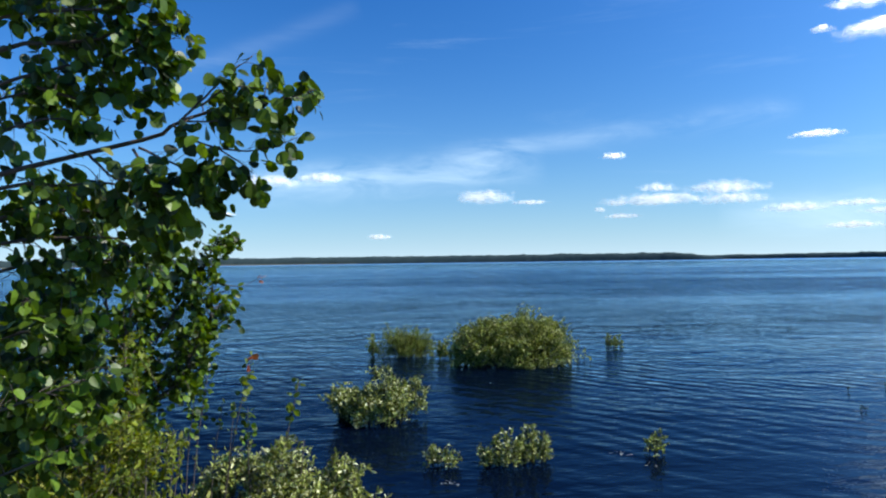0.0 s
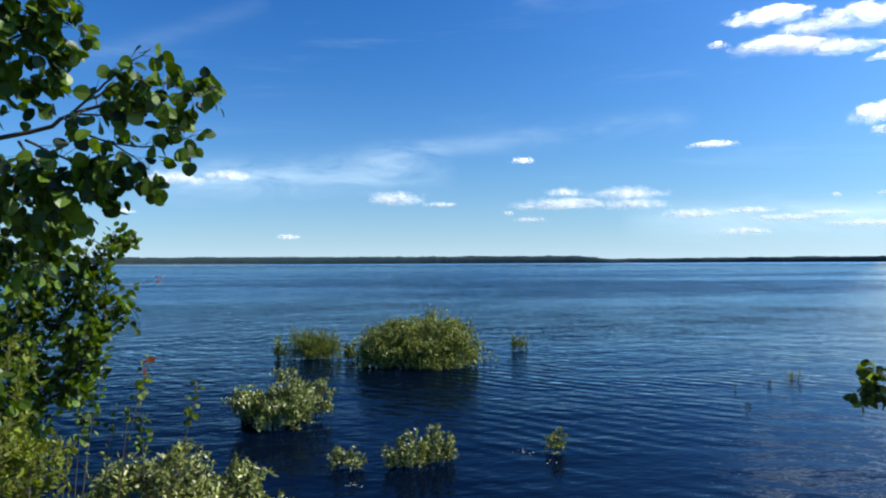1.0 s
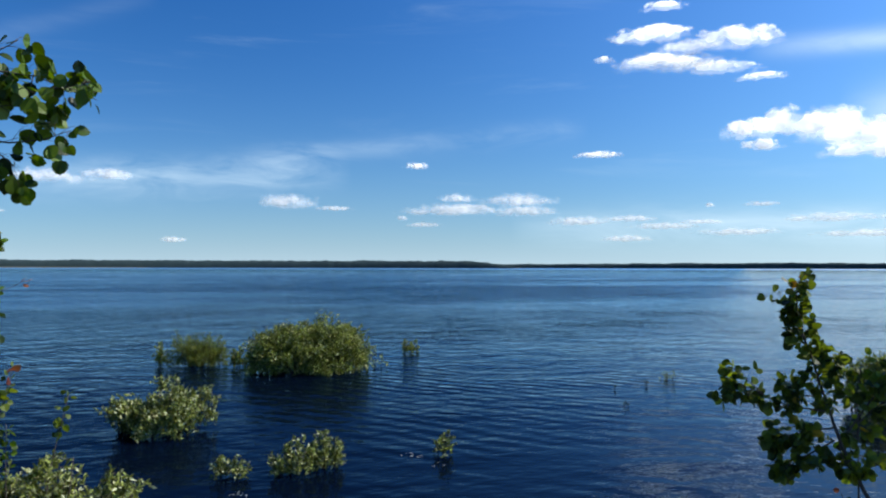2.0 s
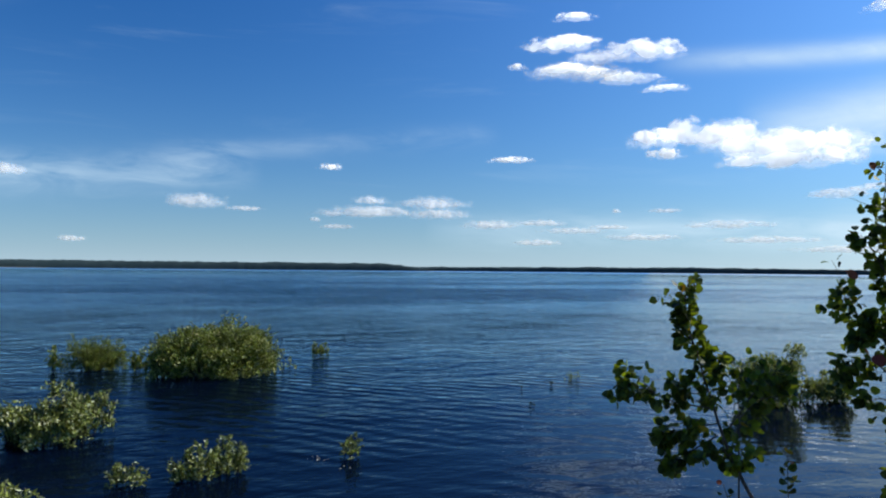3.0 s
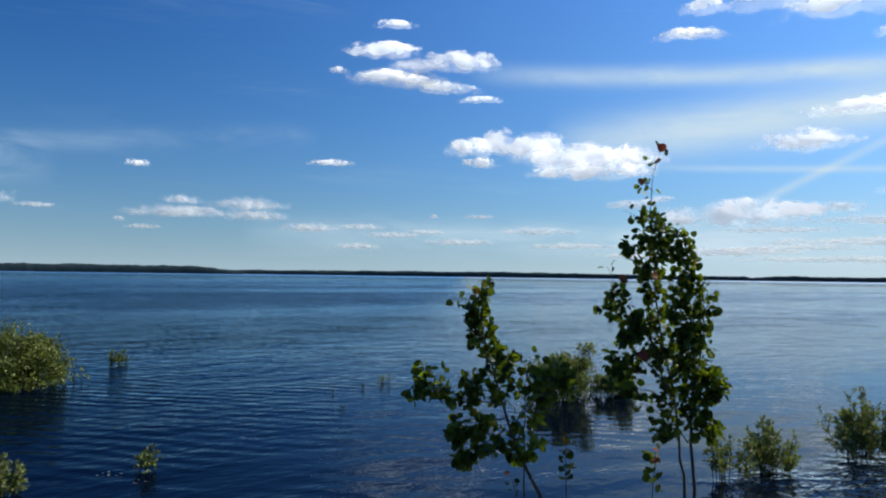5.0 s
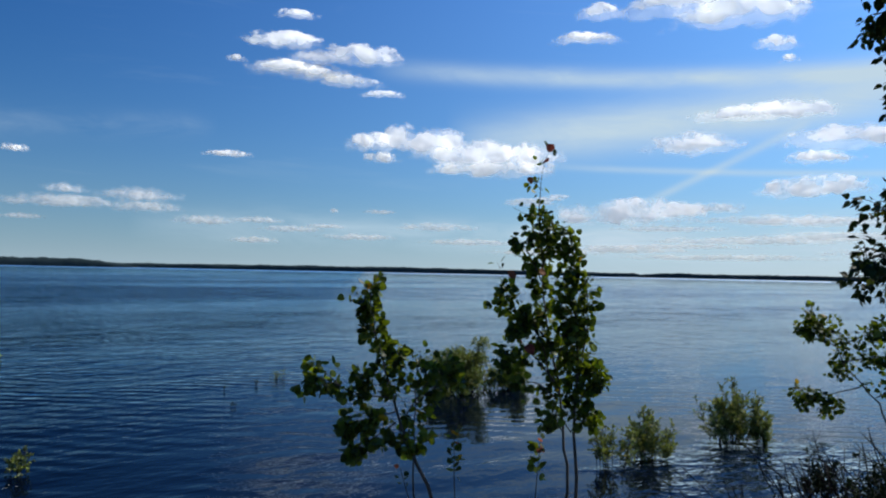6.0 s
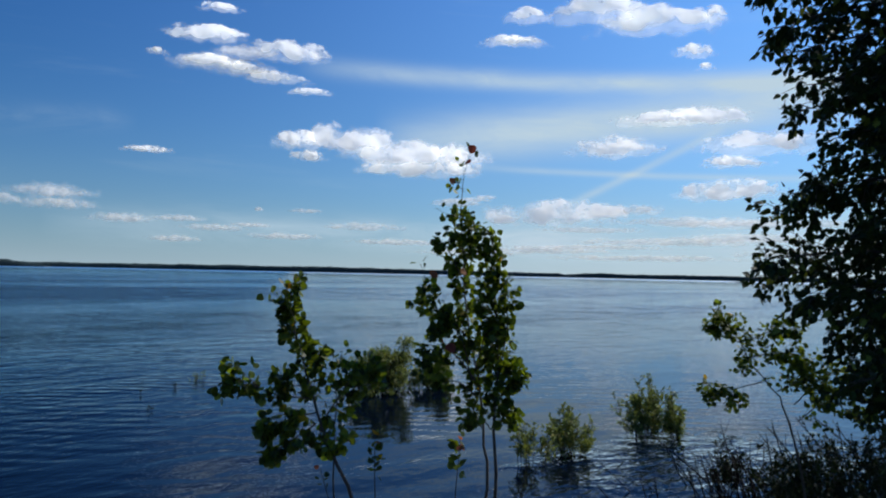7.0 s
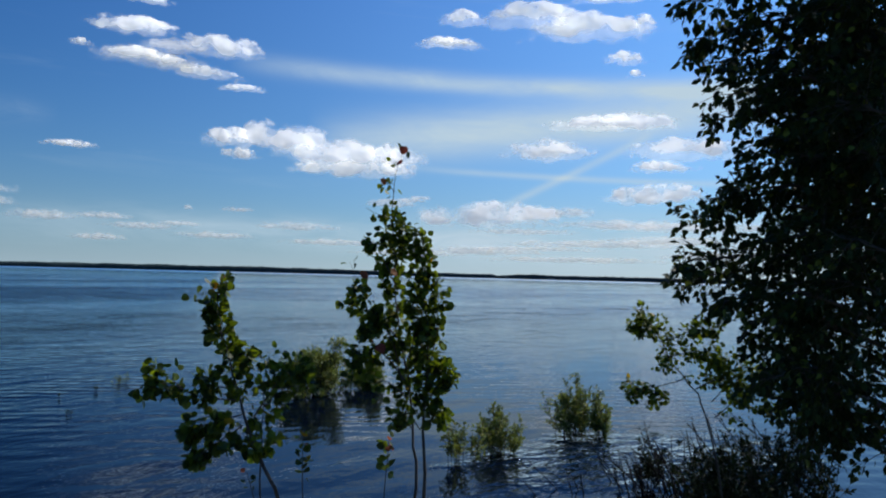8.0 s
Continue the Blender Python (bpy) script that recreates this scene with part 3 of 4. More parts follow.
def dome(name, parent, size, aspect, bulge, back, material, seed):
    """A lumpy heap of vapour that rises steeply from its base and leans back towards its top, open at the back; its places
    are in units of the cloud's half height."""
    nx, nz = 44, 22
    verts, spans, grains = [], [], []
    stretch = min(aspect, 1.5 * math.sqrt(aspect))
    for j in range(nz + 1):
        for i in range(nx + 1):
            u, v = 1.65 * (2 * i / nx - 1), 1.65 * (2 * j / nz - 1)
            rise = (v + 1.65) / 3.3
            heap = 0.55 * noise.noise((u * stretch * 0.9, v * 0.9, seed)) + 0.22 * noise.noise((u * stretch * 2.1, v * 2.1, seed + 40))
            verts.append((u * aspect, back + bulge * (4.2 * rise ** 2.2 + 0.5 * u * u) - heap, v * 1.14))
            spans.append((u, 0.0, v))
            grains.append((u * stretch, back + seed * 7.3, v))
    near_rim = [u * u + max(v, -1.4 * v) ** 2 < 2.9 for u, _, v in spans]
    faces = [(a, a + 1, a + nx + 2, a + nx + 1) for j in range(nz) for a in range(j * (nx + 1), j * (nx + 1) + nx) if near_rim[a] and near_rim[a + nx + 2]]
    ob = mesh_object(name, verts, faces, material, True, parent)
    for title, rows in (("span", spans), ("grain", grains)):
        layer = ob.data.attributes.new(title, "FLOAT_VECTOR", "POINT")
        layer.data.foreach_set("vector", np.array(rows).ravel())
    ob.scale = (size, size, size)
    return ob


def cumulus(az, el, wide, tall, thin=False):
    """A fair-weather cloud: a heaped core over a flatter base, in a torn veil; wide and tall in degrees of the sky."""
    global cloud_count
    cloud_count += 1
    w, h = CLOUD_FAR * radians(wide) / 2, CLOUD_FAR * radians(tall) / 2
    thin = thin or tall < 0.42 or (el < 5.5 and tall < 1.0)
    label = "large white heaped cumulus cloud with a grey base" if wide > 4 else "small white fair-weather cloud in the blue sky"
    if thin:
        label = "thin pale flat cloud low over the horizon" if el < 6 else "thin pale wisp of cloud in the blue sky"
    thing = base("cloud", bearing(az, el + 0.14 * tall, CLOUD_FAR, (0, 0, EYE)), label, "cloud", "cumulus clouds")
    thing.rotation_euler = (0, 0, -radians(az))
    aspect = w / h
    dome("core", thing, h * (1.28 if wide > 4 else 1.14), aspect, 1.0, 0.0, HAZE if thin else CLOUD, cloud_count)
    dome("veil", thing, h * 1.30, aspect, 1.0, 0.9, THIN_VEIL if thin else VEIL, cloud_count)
    return thing


cumulus(12.9, 7.7, 1.3, 0.5)
cumulus(26.7, 8.4, 2.4, 0.5)
cumulus(3.2, 4.8, 3.2, 0.9)
cumulus(6.6, 4.4, 1.9, 0.3)
cumulus(16.0, 5.2, 1.9, 0.6)
cumulus(15.7, 4.3, 5.2, 0.8)
cumulus(20.6, 5.0, 3.9, 0.9)
cumulus(21.1, 4.2, 3.4, 0.7)
cumulus(25.2, 3.4, 3.2, 0.6)
cumulus(13.5, 3.2, 1.9, 0.3)
cumulus(11.8, 3.7, 0.6, 0.3)
cumulus(28.9, 3.6, 2.6, 0.4)
cumulus(31.4, 3.0, 3.4, 0.4)
cumulus(33.9, 3.3, 2.2, 0.3)
cumulus(38.0, 4.5, 1.7, 0.3)
cumulus(42.4, 3.4, 4.3, 0.5)
cumulus(34.5, 4.5, 0.5, 0.3)
cumulus(31.4, 18.8, 2.4, 0.8)
cumulus(30.4, 17.0, 4.7, 1.5)
cumulus(36.3, 16.3, 4.7, 1.8)
cumulus(30.6, 15.1, 4.1, 1.0)
cumulus(33.2, 14.8, 2.6, 0.9)
cumulus(35.3, 14.3, 3.7, 1.1)
cumulus(27.1, 15.3, 1.0, 0.6)
cumulus(38.0, 13.4, 2.4, 0.6)
cumulus(37.1, 9.8, 3.2, 1.6)
cumulus(38.0, 8.6, 2.2, 0.8)
cumulus(40.8, 10.0, 6.0, 2.2)
cumulus(44.8, 9.1, 6.5, 2.1)
cumulus(46.6, 8.0, 6.9, 1.5)
cumulus(49.4, 9.0, 3.4, 2.0)
cumulus(49.4, 5.4, 3.0, 0.6)
cumulus(51.6, 5.9, 1.3, 0.3)
cumulus(53.4, 17.6, 3.4, 1.1)
cumulus(61.4, 9.7, 5.2, 1.6)
cumulus(71.6, 9.6, 7.0, 1.7)
cumulus(69.5, 8.4, 3.5, 1.0)
cumulus(64.4, 11.7, 4.8, 1.2)
cumulus(67.2, 11.8, 5.2, 1.6)
cumulus(56.9, 4.5, 8.2, 1.8)
cumulus(63.3, 5.0, 2.6, 0.7)
cumulus(69.2, 6.3, 5.6, 1.5)
cumulus(66.7, 4.1, 7.3, 0.6)
cumulus(59.9, 19.9, 6.2, 2.2)
cumulus(63.6, 19.0, 6.8, 2.6)
cumulus(67.2, 20.7, 5.4, 1.0)
cumulus(68.1, 18.9, 1.5, 1.5)
cumulus(66.8, 16.4, 2.4, 1.2)
cumulus(67.6, 15.2, 0.9, 0.6)
cumulus(54.5, 19.5, 2.6, 1.5)
cumulus(52.8, 17.7, 2.2, 0.9)
cumulus(54.7, 17.5, 1.7, 0.4)
cumulus(50.7, 5.7, 1.7, 0.3)
cumulus(71.0, 3.9, 8.6, 0.6)
cumulus(59.7, 3.5, 5.2, 0.4)
cumulus(64.9, 2.6, 9.5, 0.5)
cumulus(60.1, 2.2, 6.9, 0.3)
cumulus(-9.2, 6.4, 2.4, 0.7, True)
cumulus(-16.3, 3.7, 1.3, 0.3)
cumulus(-4.9, 1.9, 1.3, 0.35, True)
cumulus(-13.2, 6.1, 3.9, 0.9, True)
cumulus(28.6, 2.1, 2.6, 0.4)
cumulus(56.0, 1.9, 7.0, 0.5)
cumulus(63.0, 1.4, 9.0, 0.4)
cumulus(70.0, 2.9, 7.0, 0.55)
cumulus(75.0, 1.8, 8.0, 0.5)
cumulus(50.5, 1.6, 6.0, 0.4)
cumulus(45.0, 2.3, 5.0, 0.4)
cumulus(36.5, 2.5, 4.0, 0.4)
cumulus(33.4, 15.9, 4.0, 1.2, True)
cumulus(31.6, 15.0, 5.0, 1.5, True)

# ---- trees on the bank ----


def foot(az, d, origin):
    """The place on the ground at a compass turn and distance."""
    p = bearing(az, 0, d, origin)
    return Vector((p.x, p.y, ground_height(p.x, p.y) - 0.02))


def aspen_tree():
    rng = np.random.default_rng(11)
    o = BANK_A
    at = foot(-41, 4.4, o)
    tree = base("aspen_tree", at, "leafy green aspen tree leaning over the lake bank", "tree")
    trunk = [at, at + Vector((0.02, 0.05, 1.2)), at + Vector((0.08, 0.0, 2.6)), at + Vector((0.05, 0.1, 4.6))]
    part_tube("trunk", trunk, 0.085, 0.03, BARK, tree, 10, 16, "grey-green smooth bark")
    fol = Foliage("round", rng)

    def limb(r0, twigs, reach, leaves, size, start, *turns):
        pieces = []
        pts = [bearing(a, e, d, o) for a, e, d in turns]
        bough(rng, fol, pieces, pts, r0, twigs, reach, leaves, size, start=start, droop=0.25, hang=0.45)
        part_wood("branch", pieces, DARK_BARK, tree)

    # the long bare bough over the water, leafy towards its end
    limb(0.016, 18, 0.24, 5, 0.072, 0.62, (-40.1, 2.6, 4.40), (-30.6, 6.1, 4.30), (-25.0, 8.0, 4.20), (-21.2, 9.2, 4.10), (-19.6, 10.2, 4.00), (-16.1, 11.4, 3.90), (-12.8, 12.1, 3.80), (-9.7, 12.9, 3.70))
    limb(0.007, 11, 0.18, 4, 0.072, 0.25, (-20.0, 10.0, 3.95), (-18.3, 8.8, 3.89), (-15.3, 8.3, 3.83), (-12.9, 8.7, 3.76), (-11.2, 9.4, 3.70))
    limb(0.007, 10, 0.18, 4, 0.070, 0.25, (-19.6, 10.2, 3.95), (-17.7, 12.2, 3.90), (-16.1, 13.8, 3.85), (-14.5, 15.0, 3.80))
    limb(0.006, 10, 0.18, 4, 0.072, 0.10, (-19.3, 10.3, 3.90), (-16.9, 10.4, 3.83), (-14.1, 10.9, 3.75))
    limb(0.006, 11, 0.18, 4, 0.070, 0.10, (-18.1, 11.4, 3.90), (-16.1, 12.8, 3.83), (-13.3, 12.8, 3.77), (-11.6, 12.2, 3.70))
    limb(0.008, 20, 0.22, 6, 0.072, 0.10, (-22.3, 8.3, 4.00), (-20.1, 7.3, 3.93), (-18.1, 6.7, 3.87), (-16.5, 7.0, 3.80))
    limb(0.008, 18, 0.22, 6, 0.072, 0.10, (-22.7, 8.2, 4.00), (-21.2, 6.0, 3.95), (-19.3, 5.1, 3.90), (-18.5, 4.9, 3.85))
    limb(0.005, 7, 0.16, 4, 0.074, 0.20, (-16.9, 8.4, 3.85), (-15.3, 7.4, 3.78), (-14.5, 6.7, 3.70))
    limb(0.008, 18, 0.22, 6, 0.070, 0.10, (-25.6, 7.8, 4.10), (-24.1, 6.3, 4.03), (-21.9, 5.2, 3.97), (-20.8, 4.9, 3.90))
    # the crown above it
    limb(0.014, 25, 0.30, 7, 0.072, 0.30, (-40.1, 9.2, 4.40), (-30.6, 14.1, 4.30), (-26.6, 15.0, 4.20), (-23.0, 16.1, 4.10), (-20.9, 16.8, 4.00))
    limb(0.014, 25, 0.30, 7, 0.072, 0.30, (-40.1, 12.1, 4.40), (-30.6, 16.2, 4.27), (-25.5, 17.2, 4.13), (-21.7, 18.1, 4.00))
    limb(0.012, 21, 0.26, 6, 0.072, 0.35, (-36.6, 8.5, 4.40), (-30.6, 11.9, 4.30), (-27.3, 13.3, 4.20), (-23.0, 14.1, 4.10), (-20.2, 13.9, 4.00))
    limb(0.010, 16, 0.24, 6, 0.070, 0.10, (-28.6, 11.9, 4.30), (-25.5, 11.3, 4.20), (-23.4, 12.0, 4.10), (-20.6, 12.4, 4.00))
    limb(0.010, 16, 0.26, 6, 0.072, 0.25, (-35.2, 6.5, 4.40), (-30.6, 8.9, 4.30), (-28.0, 9.9, 4.20), (-25.6, 9.9, 4.10))
    limb(0.014, 23, 0.34, 7, 0.072, 0.30, (-40.1, 14.9, 4.50), (-30.6, 19.1, 4.37), (-25.5, 19.9, 4.23), (-21.5, 19.8, 4.10))
    limb(0.014, 20, 0.38, 8, 0.072, 0.25, (-40.1, 18.0, 4.50), (-30.6, 22.2, 4.40), (-25.5, 23.1, 4.30), (-21.1, 22.4, 4.20))
    limb(0.014, 20, 0.40, 8, 0.072, 0.25, (-40.1, 20.7, 4.50), (-30.6, 25.4, 4.40), (-25.5, 26.1, 4.30), (-22.2, 25.3, 4.20))
    limb(0.008, 13, 0.22, 6, 0.066, 0.10, (-23.7, 14.4, 4.10), (-21.9, 15.4, 4.03), (-20.0, 15.9, 3.95))
    # the dark side below it
    limb(0.014, 21, 0.30, 8, 0.070, 0.30, (-40.1, 1.3, 4.50), (-30.6, 5.2, 4.40), (-27.3, 5.5, 4.30), (-23.8, 5.8, 4.20), (-21.0, 4.5, 4.10))
    limb(0.014, 21, 0.30, 8, 0.070, 0.30, (-40.1, -0.4, 4.60), (-30.6, 3.3, 4.50), (-26.6, 3.9, 4.40), (-22.7, 3.3, 4.30), (-20.4, 3.0, 4.20))
    limb(0.014, 21, 0.30, 9, 0.068, 0.30, (-40.1, -2.0, 4.60), (-30.6, 1.6, 4.50), (-25.6, 2.0, 4.40), (-21.4, 1.8, 4.30))
    limb(0.014, 19, 0.32, 9, 0.066, 0.30, (-40.1, -3.4, 4.70), (-30.6, -0.2, 4.60), (-25.6, 0.4, 4.50), (-21.6, 0.2, 4.40))
    limb(0.014, 28, 0.34, 13, 0.066, 0.12, (-41, -9, 4.5), (-33, -5.5, 4.2), (-26, -3.0, 4.0))
    limb(0.014, 28, 0.34, 13, 0.066, 0.12, (-41, -13, 4.5), (-33, -10, 4.1), (-26.0, -7.6, 3.9))
    limb(0.014, 28, 0.34, 13, 0.064, 0.12, (-41, -7, 4.9), (-33, -3.5, 4.8), (-25.5, -1.0, 4.7))
    limb(0.014, 28, 0.34, 13, 0.064, 0.12, (-41, -11, 4.9), (-33, -7.8, 4.8), (-25.5, -5.4, 4.7))
    limb(0.014, 28, 0.34, 13, 0.064, 0.12, (-41, -15, 4.9), (-33, -12.2, 4.8), (-25.5, -9.8, 4.7))
    limb(0.012, 26, 0.34, 12, 0.062, 0.12, (-41, -17, 4.5), (-33, -14.0, 4.2), (-26, -12.0, 4.0))
    limb(0.012, 24, 0.34, 12, 0.062, 0.12, (-41, -19, 4.5), (-33, -17.5, 4.2), (-27, -16.5, 4.0))
    # shorter boughs close to the trunk
    for k, el in enumerate((21.0, 17.0, 11.5, 3.6, -2.2, -6.0, -10.0)):
        d = 4.7 + 0.25 * math.sin(k * 1.9)
        limb(0.012, 26, 0.34, 12, 0.068, 0.12, (-37, el - 3, 4.6), (-32, el - 1, d), (-29, el, d), (-26.5 + 0.6 * math.sin(k * 2.3), el + 0.6, d))
    fol.lay(tree, ASPEN_LEAF, 300, bearing(-13, 11, 3.5, o), "crown")


def young_aspen():
    rng = np.random.default_rng(21)
    o = BANK_A
    at = foot(-22.5, 5.7, o)
    tree = base("aspen_tree", at, "young bushy aspen with small green leaves at the water's edge", "tree")
    fol = Foliage("round", rng)
    stems = [((-22.0, -8, 5.7), (-19.0, -2, 5.7), (-16.8, 2.2, 5.6)), ((-22.5, -8, 5.7), (-21.5, -1, 5.8), (-20.0, 3.4, 5.8)),
             ((-21.5, -10, 5.7), (-17.8, -5, 5.6), (-17.4, -1.2, 5.5)), ((-23, -9, 5.8), (-24.5, -2, 5.9), (-25, 3.0, 5.9)),
             ((-22, -11, 5.7), (-19.5, -8, 5.5), (-18.4, -5.0, 5.4)), ((-23, -9, 5.6), (-23, -4, 5.6), (-21.5, -0.5, 5.6))]
    for turns in stems:
        pieces = []
        pts = [at] + [bearing(a, e, d, o) for a, e, d in turns]
        bough(rng, fol, pieces, pts, 0.018, 46, 0.28, 14, 0.05, start=0.25, droop=0.1, hang=0.3)
        part_wood("stem", pieces, DARK_BARK, tree)
    fol.lay(tree, ASPEN_LEAF, 120, bearing(-16, 0, 5.5, o), "crown")
    pieces = []
    line = bough(rng, fol, pieces, [bearing(-17.0, -1.3, 5.5, o), bearing(-15.4, -1.6, 5.5, o), bearing(-14.0, -1.0, 5.5, o)], 0.004, 2, 0.05, 2, 0.04, start=0.5)
    part_wood("branch", pieces, DARK_BARK, tree)
    red = Foliage("round", rng)
    twig_leaves(red, rng, line[11:], 3, 0.05, 0.2, 0.6, 0.02)
    red.lay(tree, RED_LEAF, 3, bearing(-14.0, -1.0, 5.5, o))


def willow(at, wide, tall, stems, leaves, size, material, label, seed, name="willow_bush", group="flooded willow bushes", upright=0.5,
           deep=None, kind="willow", humps=(), clear=0.0, sink=0.3, single=0, droop=0.0, sprigs=0):
    """A willow bush: wands fan out of one foot and carry leafy sprays that fill a rounded, uneven crown.
    wide, tall, deep in metres over its foot; clear: the bare share of the height; upright: how straight the wands rise."""
    rng = np.random.default_rng(seed)
    x, y, z = at
    thing = base(name, (x, y, z), label, "bush", group)
    fol = Foliage(kind, rng)
    deep = deep or wide * 0.75
    # flooded bushes take the bark with the shade painted in
    bark = SHADED_BARK if group.startswith("flooded") else DARK_BARK
    foot_at = np.array([x, y, z])
    rest = []

    def crown_top(fx, fy):
        q = min(1.0, (2 * fx / wide) ** 2 + (2 * fy / deep) ** 2)
        top = tall * max(0.0, 1 - q ** (1.2 + 1.4 * upright)) ** 0.5
        for centre, width, lift in humps:
            top *= 1 + lift * math.exp(-((fx / wide - centre) / width) ** 2)
        top *= 1 + 0.22 * noise.noise((fx * 4 / max(0.5, tall), fy * 4 / max(0.5, tall), seed))
        return max(0.18 * tall, top), q

    def spray(place, way, reach, out, c=16):
        sub = spline([place - way * reach * 0.85, place - way * reach * 0.3 + rng.normal(size=3) * 0.03 * reach, place + way * reach * 0.15], 5)
        rest.append(tube(sub, 0.0026, 0.0012, 3))
        u = rng.uniform(0.05, 1, c) * 3.99
        j = u.astype(int)
        run = unit(sub[j + 1] - sub[j])
        w = unit(run * 0.75 + rng.normal(size=(c, 3)) * 0.55)
        fol.add(sub[j] + (sub[j + 1] - sub[j]) * (u - j)[:, None], w, rng.normal(size=(c, 3)) * 0.7 + np.array([0, 0, 0.6]) + out * 0.8, size * rng.uniform(0.55, 1.2, c))
        return sub[0]

    tips = []
    if sprigs:
        # separate wands, each leafy along its upper part
        per = max(2, leaves // sprigs // 10)
        for k in range(sprigs):
            a, q0 = rng.uniform(0, 2 * math.pi), math.sqrt((k + 0.5) / sprigs)
            fx, fy = math.cos(a) * q0 * wide / 2, math.sin(a) * q0 * deep / 2
            top, q = crown_top(fx, fy)
            top = max(top, 0.45 * tall) * rng.uniform(0.55, 1.08)
            root = foot_at + np.array([fx * 0.5, fy * 0.5, -sink])
            tip = foot_at + np.array([fx * 1.12, fy * 1.12, top]) + np.array([*rng.normal(size=2) * 0.07 * tall, 0])
            line = spline([root, (root + tip) / 2 + rng.normal(size=3) * 0.03 * tall, tip], 9)
            v, f = tube(line, 0.005 + 0.003 * tall, 0.002, 5)
            if k < 16:
                mesh_object("stem", v - foot_at, f, bark, True, thing)
            else:
                rest.append((v, f))
            low = sink / (sink + top)
            for t in range(per):
                s = low + (1 - low) * (clear + (1 - clear) * (t + rng.uniform()) / per)
                i = min(7, int(s * 8))
                at_line = line[i] + (line[i + 1] - line[i]) * (s * 8 - i)
                way = unit(unit(line[i + 1] - line[i]) * 0.8 + rng.normal(size=3) * 0.55)
                reach = min(0.16, 0.26 * tall) * rng.uniform(0.6, 1.2) * (1.25 - 0.6 * s)
                spray(at_line + way * reach * 0.85, way, reach, np.zeros(3), 10)
        stems = 0
    else:
        # leafy sprays gathered into clumps over the crown, with gaps between
        clumps = []
        for k in range(max(8, leaves // 260)):
            a, q0 = rng.uniform(0, 2 * math.pi), math.sqrt(rng.uniform(0, 1))
            fx, fy = math.cos(a) * q0 * wide / 2 * 0.94, math.sin(a) * q0 * deep / 2 * 0.94
            top, q = crown_top(fx, fy)
            f = clear + (1 - clear) * rng.uniform(0, 1) ** 0.8
            clumps.append((fx, fy, top * f * rng.uniform(0.85, 1.06)))
        for k in range(leaves // 16):
            fx, fy, fz = clumps[rng.integers(len(clumps))]
            spot = np.array([fx, fy, fz]) + rng.normal(size=3) * np.array([0.11, 0.11, 0.085]) * min(1.1, tall) * 0.9
            spot[2] = max(spot[2], 0.02 + clear * tall * 0.5)
            out = np.array([fx / wide, fy / deep, 0]) * (2.2 - 1.7 * upright)
            way = unit(out + np.array([0, 0, 0.35 + 0.5 * upright - droop]) + rng.normal(size=3) * (0.65 - 0.25 * upright))
            reach = min(0.26, 0.30 * tall) * rng.uniform(0.5, 1.1)
            tips.append((foot_at + spot, spray(foot_at + spot, way, reach, out)))
    for k in range(stems):
        place, end = tips[k * len(tips) // stems]
        root = foot_at + (place - foot_at) * np.array([0.3 + 0.55 * upright, 0.3 + 0.55 * upright, 0]) + np.array([*rng.normal(size=2) * 0.03 * wide, -sink])
        mid = (root + end) / 2 + np.array([*(end - root)[:2] * 0.1, 0.08 * tall]) + rng.normal(size=3) * 0.025 * tall
        v, f = tube(spline([root, mid, end], 9), 0.006 + 0.003 * tall, 0.003, 5)
        if k < 16:
            mesh_object("stem", v - foot_at, f, bark, True, thing)
        else:
            rest.append((v, f))
    part_wood("twig_work", rest, bark, thing)["kind"] = "stuff"
    fol.lay(thing, material, single, (0, 0, EYE) if single else None)
    return thing


aspen_tree()
young_aspen()
p = foot(-25.6, 4.9, BANK_A)
willow((p.x, p.y, p.z), 1.15, 1.55, 40, 12000, 0.052, YELLOW_LEAF, "yellow-green willow shrub with narrow leaves on the bank", 31, "willow_shrub", "bank willows", 0.8,
       deep=0.9, single=150, humps=((0.45, 0.2, -0.25),))
p = foot(-29.5, 5.4, BANK_A)
willow((p.x, p.y, p.z), 1.6, 1.85, 40, 14000, 0.05, YELLOW_LEAF, "dense green willow shrub under the aspen", 32, "willow_shrub", "bank willows", 0.7)
p = foot(-12.8, 6.05, BANK_A)
willow((p.x, p.y, p.z), 1.66, 0.66, 60, 19000, 0.052, SILVER_LEAF, "low silvery-leaved willow bush at the water's edge", 33, "willow_shrub", "bank willows", 0.7,
       deep=0.9, single=200, humps=((-0.3, 0.12, 0.12), (-0.02, 0.12, 0.18), (0.16, 0.06, -0.22), (0.3, 0.08, 0.1)))

# ---- bushes standing in the water ----
willow((1.40, 16.1, 0), 2.74, 0.94, 240, 84000, 0.050, WILLOW_LEAF, "large rounded green willow bush standing in the lake", 41, upright=0.6, deep=1.8,
       humps=((0.15, 0.25, 0.08), (-0.45, 0.12, -0.12)), clear=0.12)
willow((-0.90, 17.6, 0), 1.22, 0.58, 60, 8000, 0.10, REED_LEAF, "upright reedy willow clump in the lake beside the large bush", 42, upright=0.9, deep=0.6,
       humps=((-0.3, 0.2, 0.22),), sprigs=80, kind="blade")
willow((-1.67, 17.8, 0), 0.30, 0.50, 9, 500, 0.07, REED_LEAF, "small thin reedy clump in the lake", 43, upright=0.98, sprigs=12)
willow((-0.06, 17.2, 0), 0.29, 0.42, 9, 900, 0.065, WILLOW_LEAF, "small willow sprig beside the large bush", 44, upright=0.95, sprigs=14)
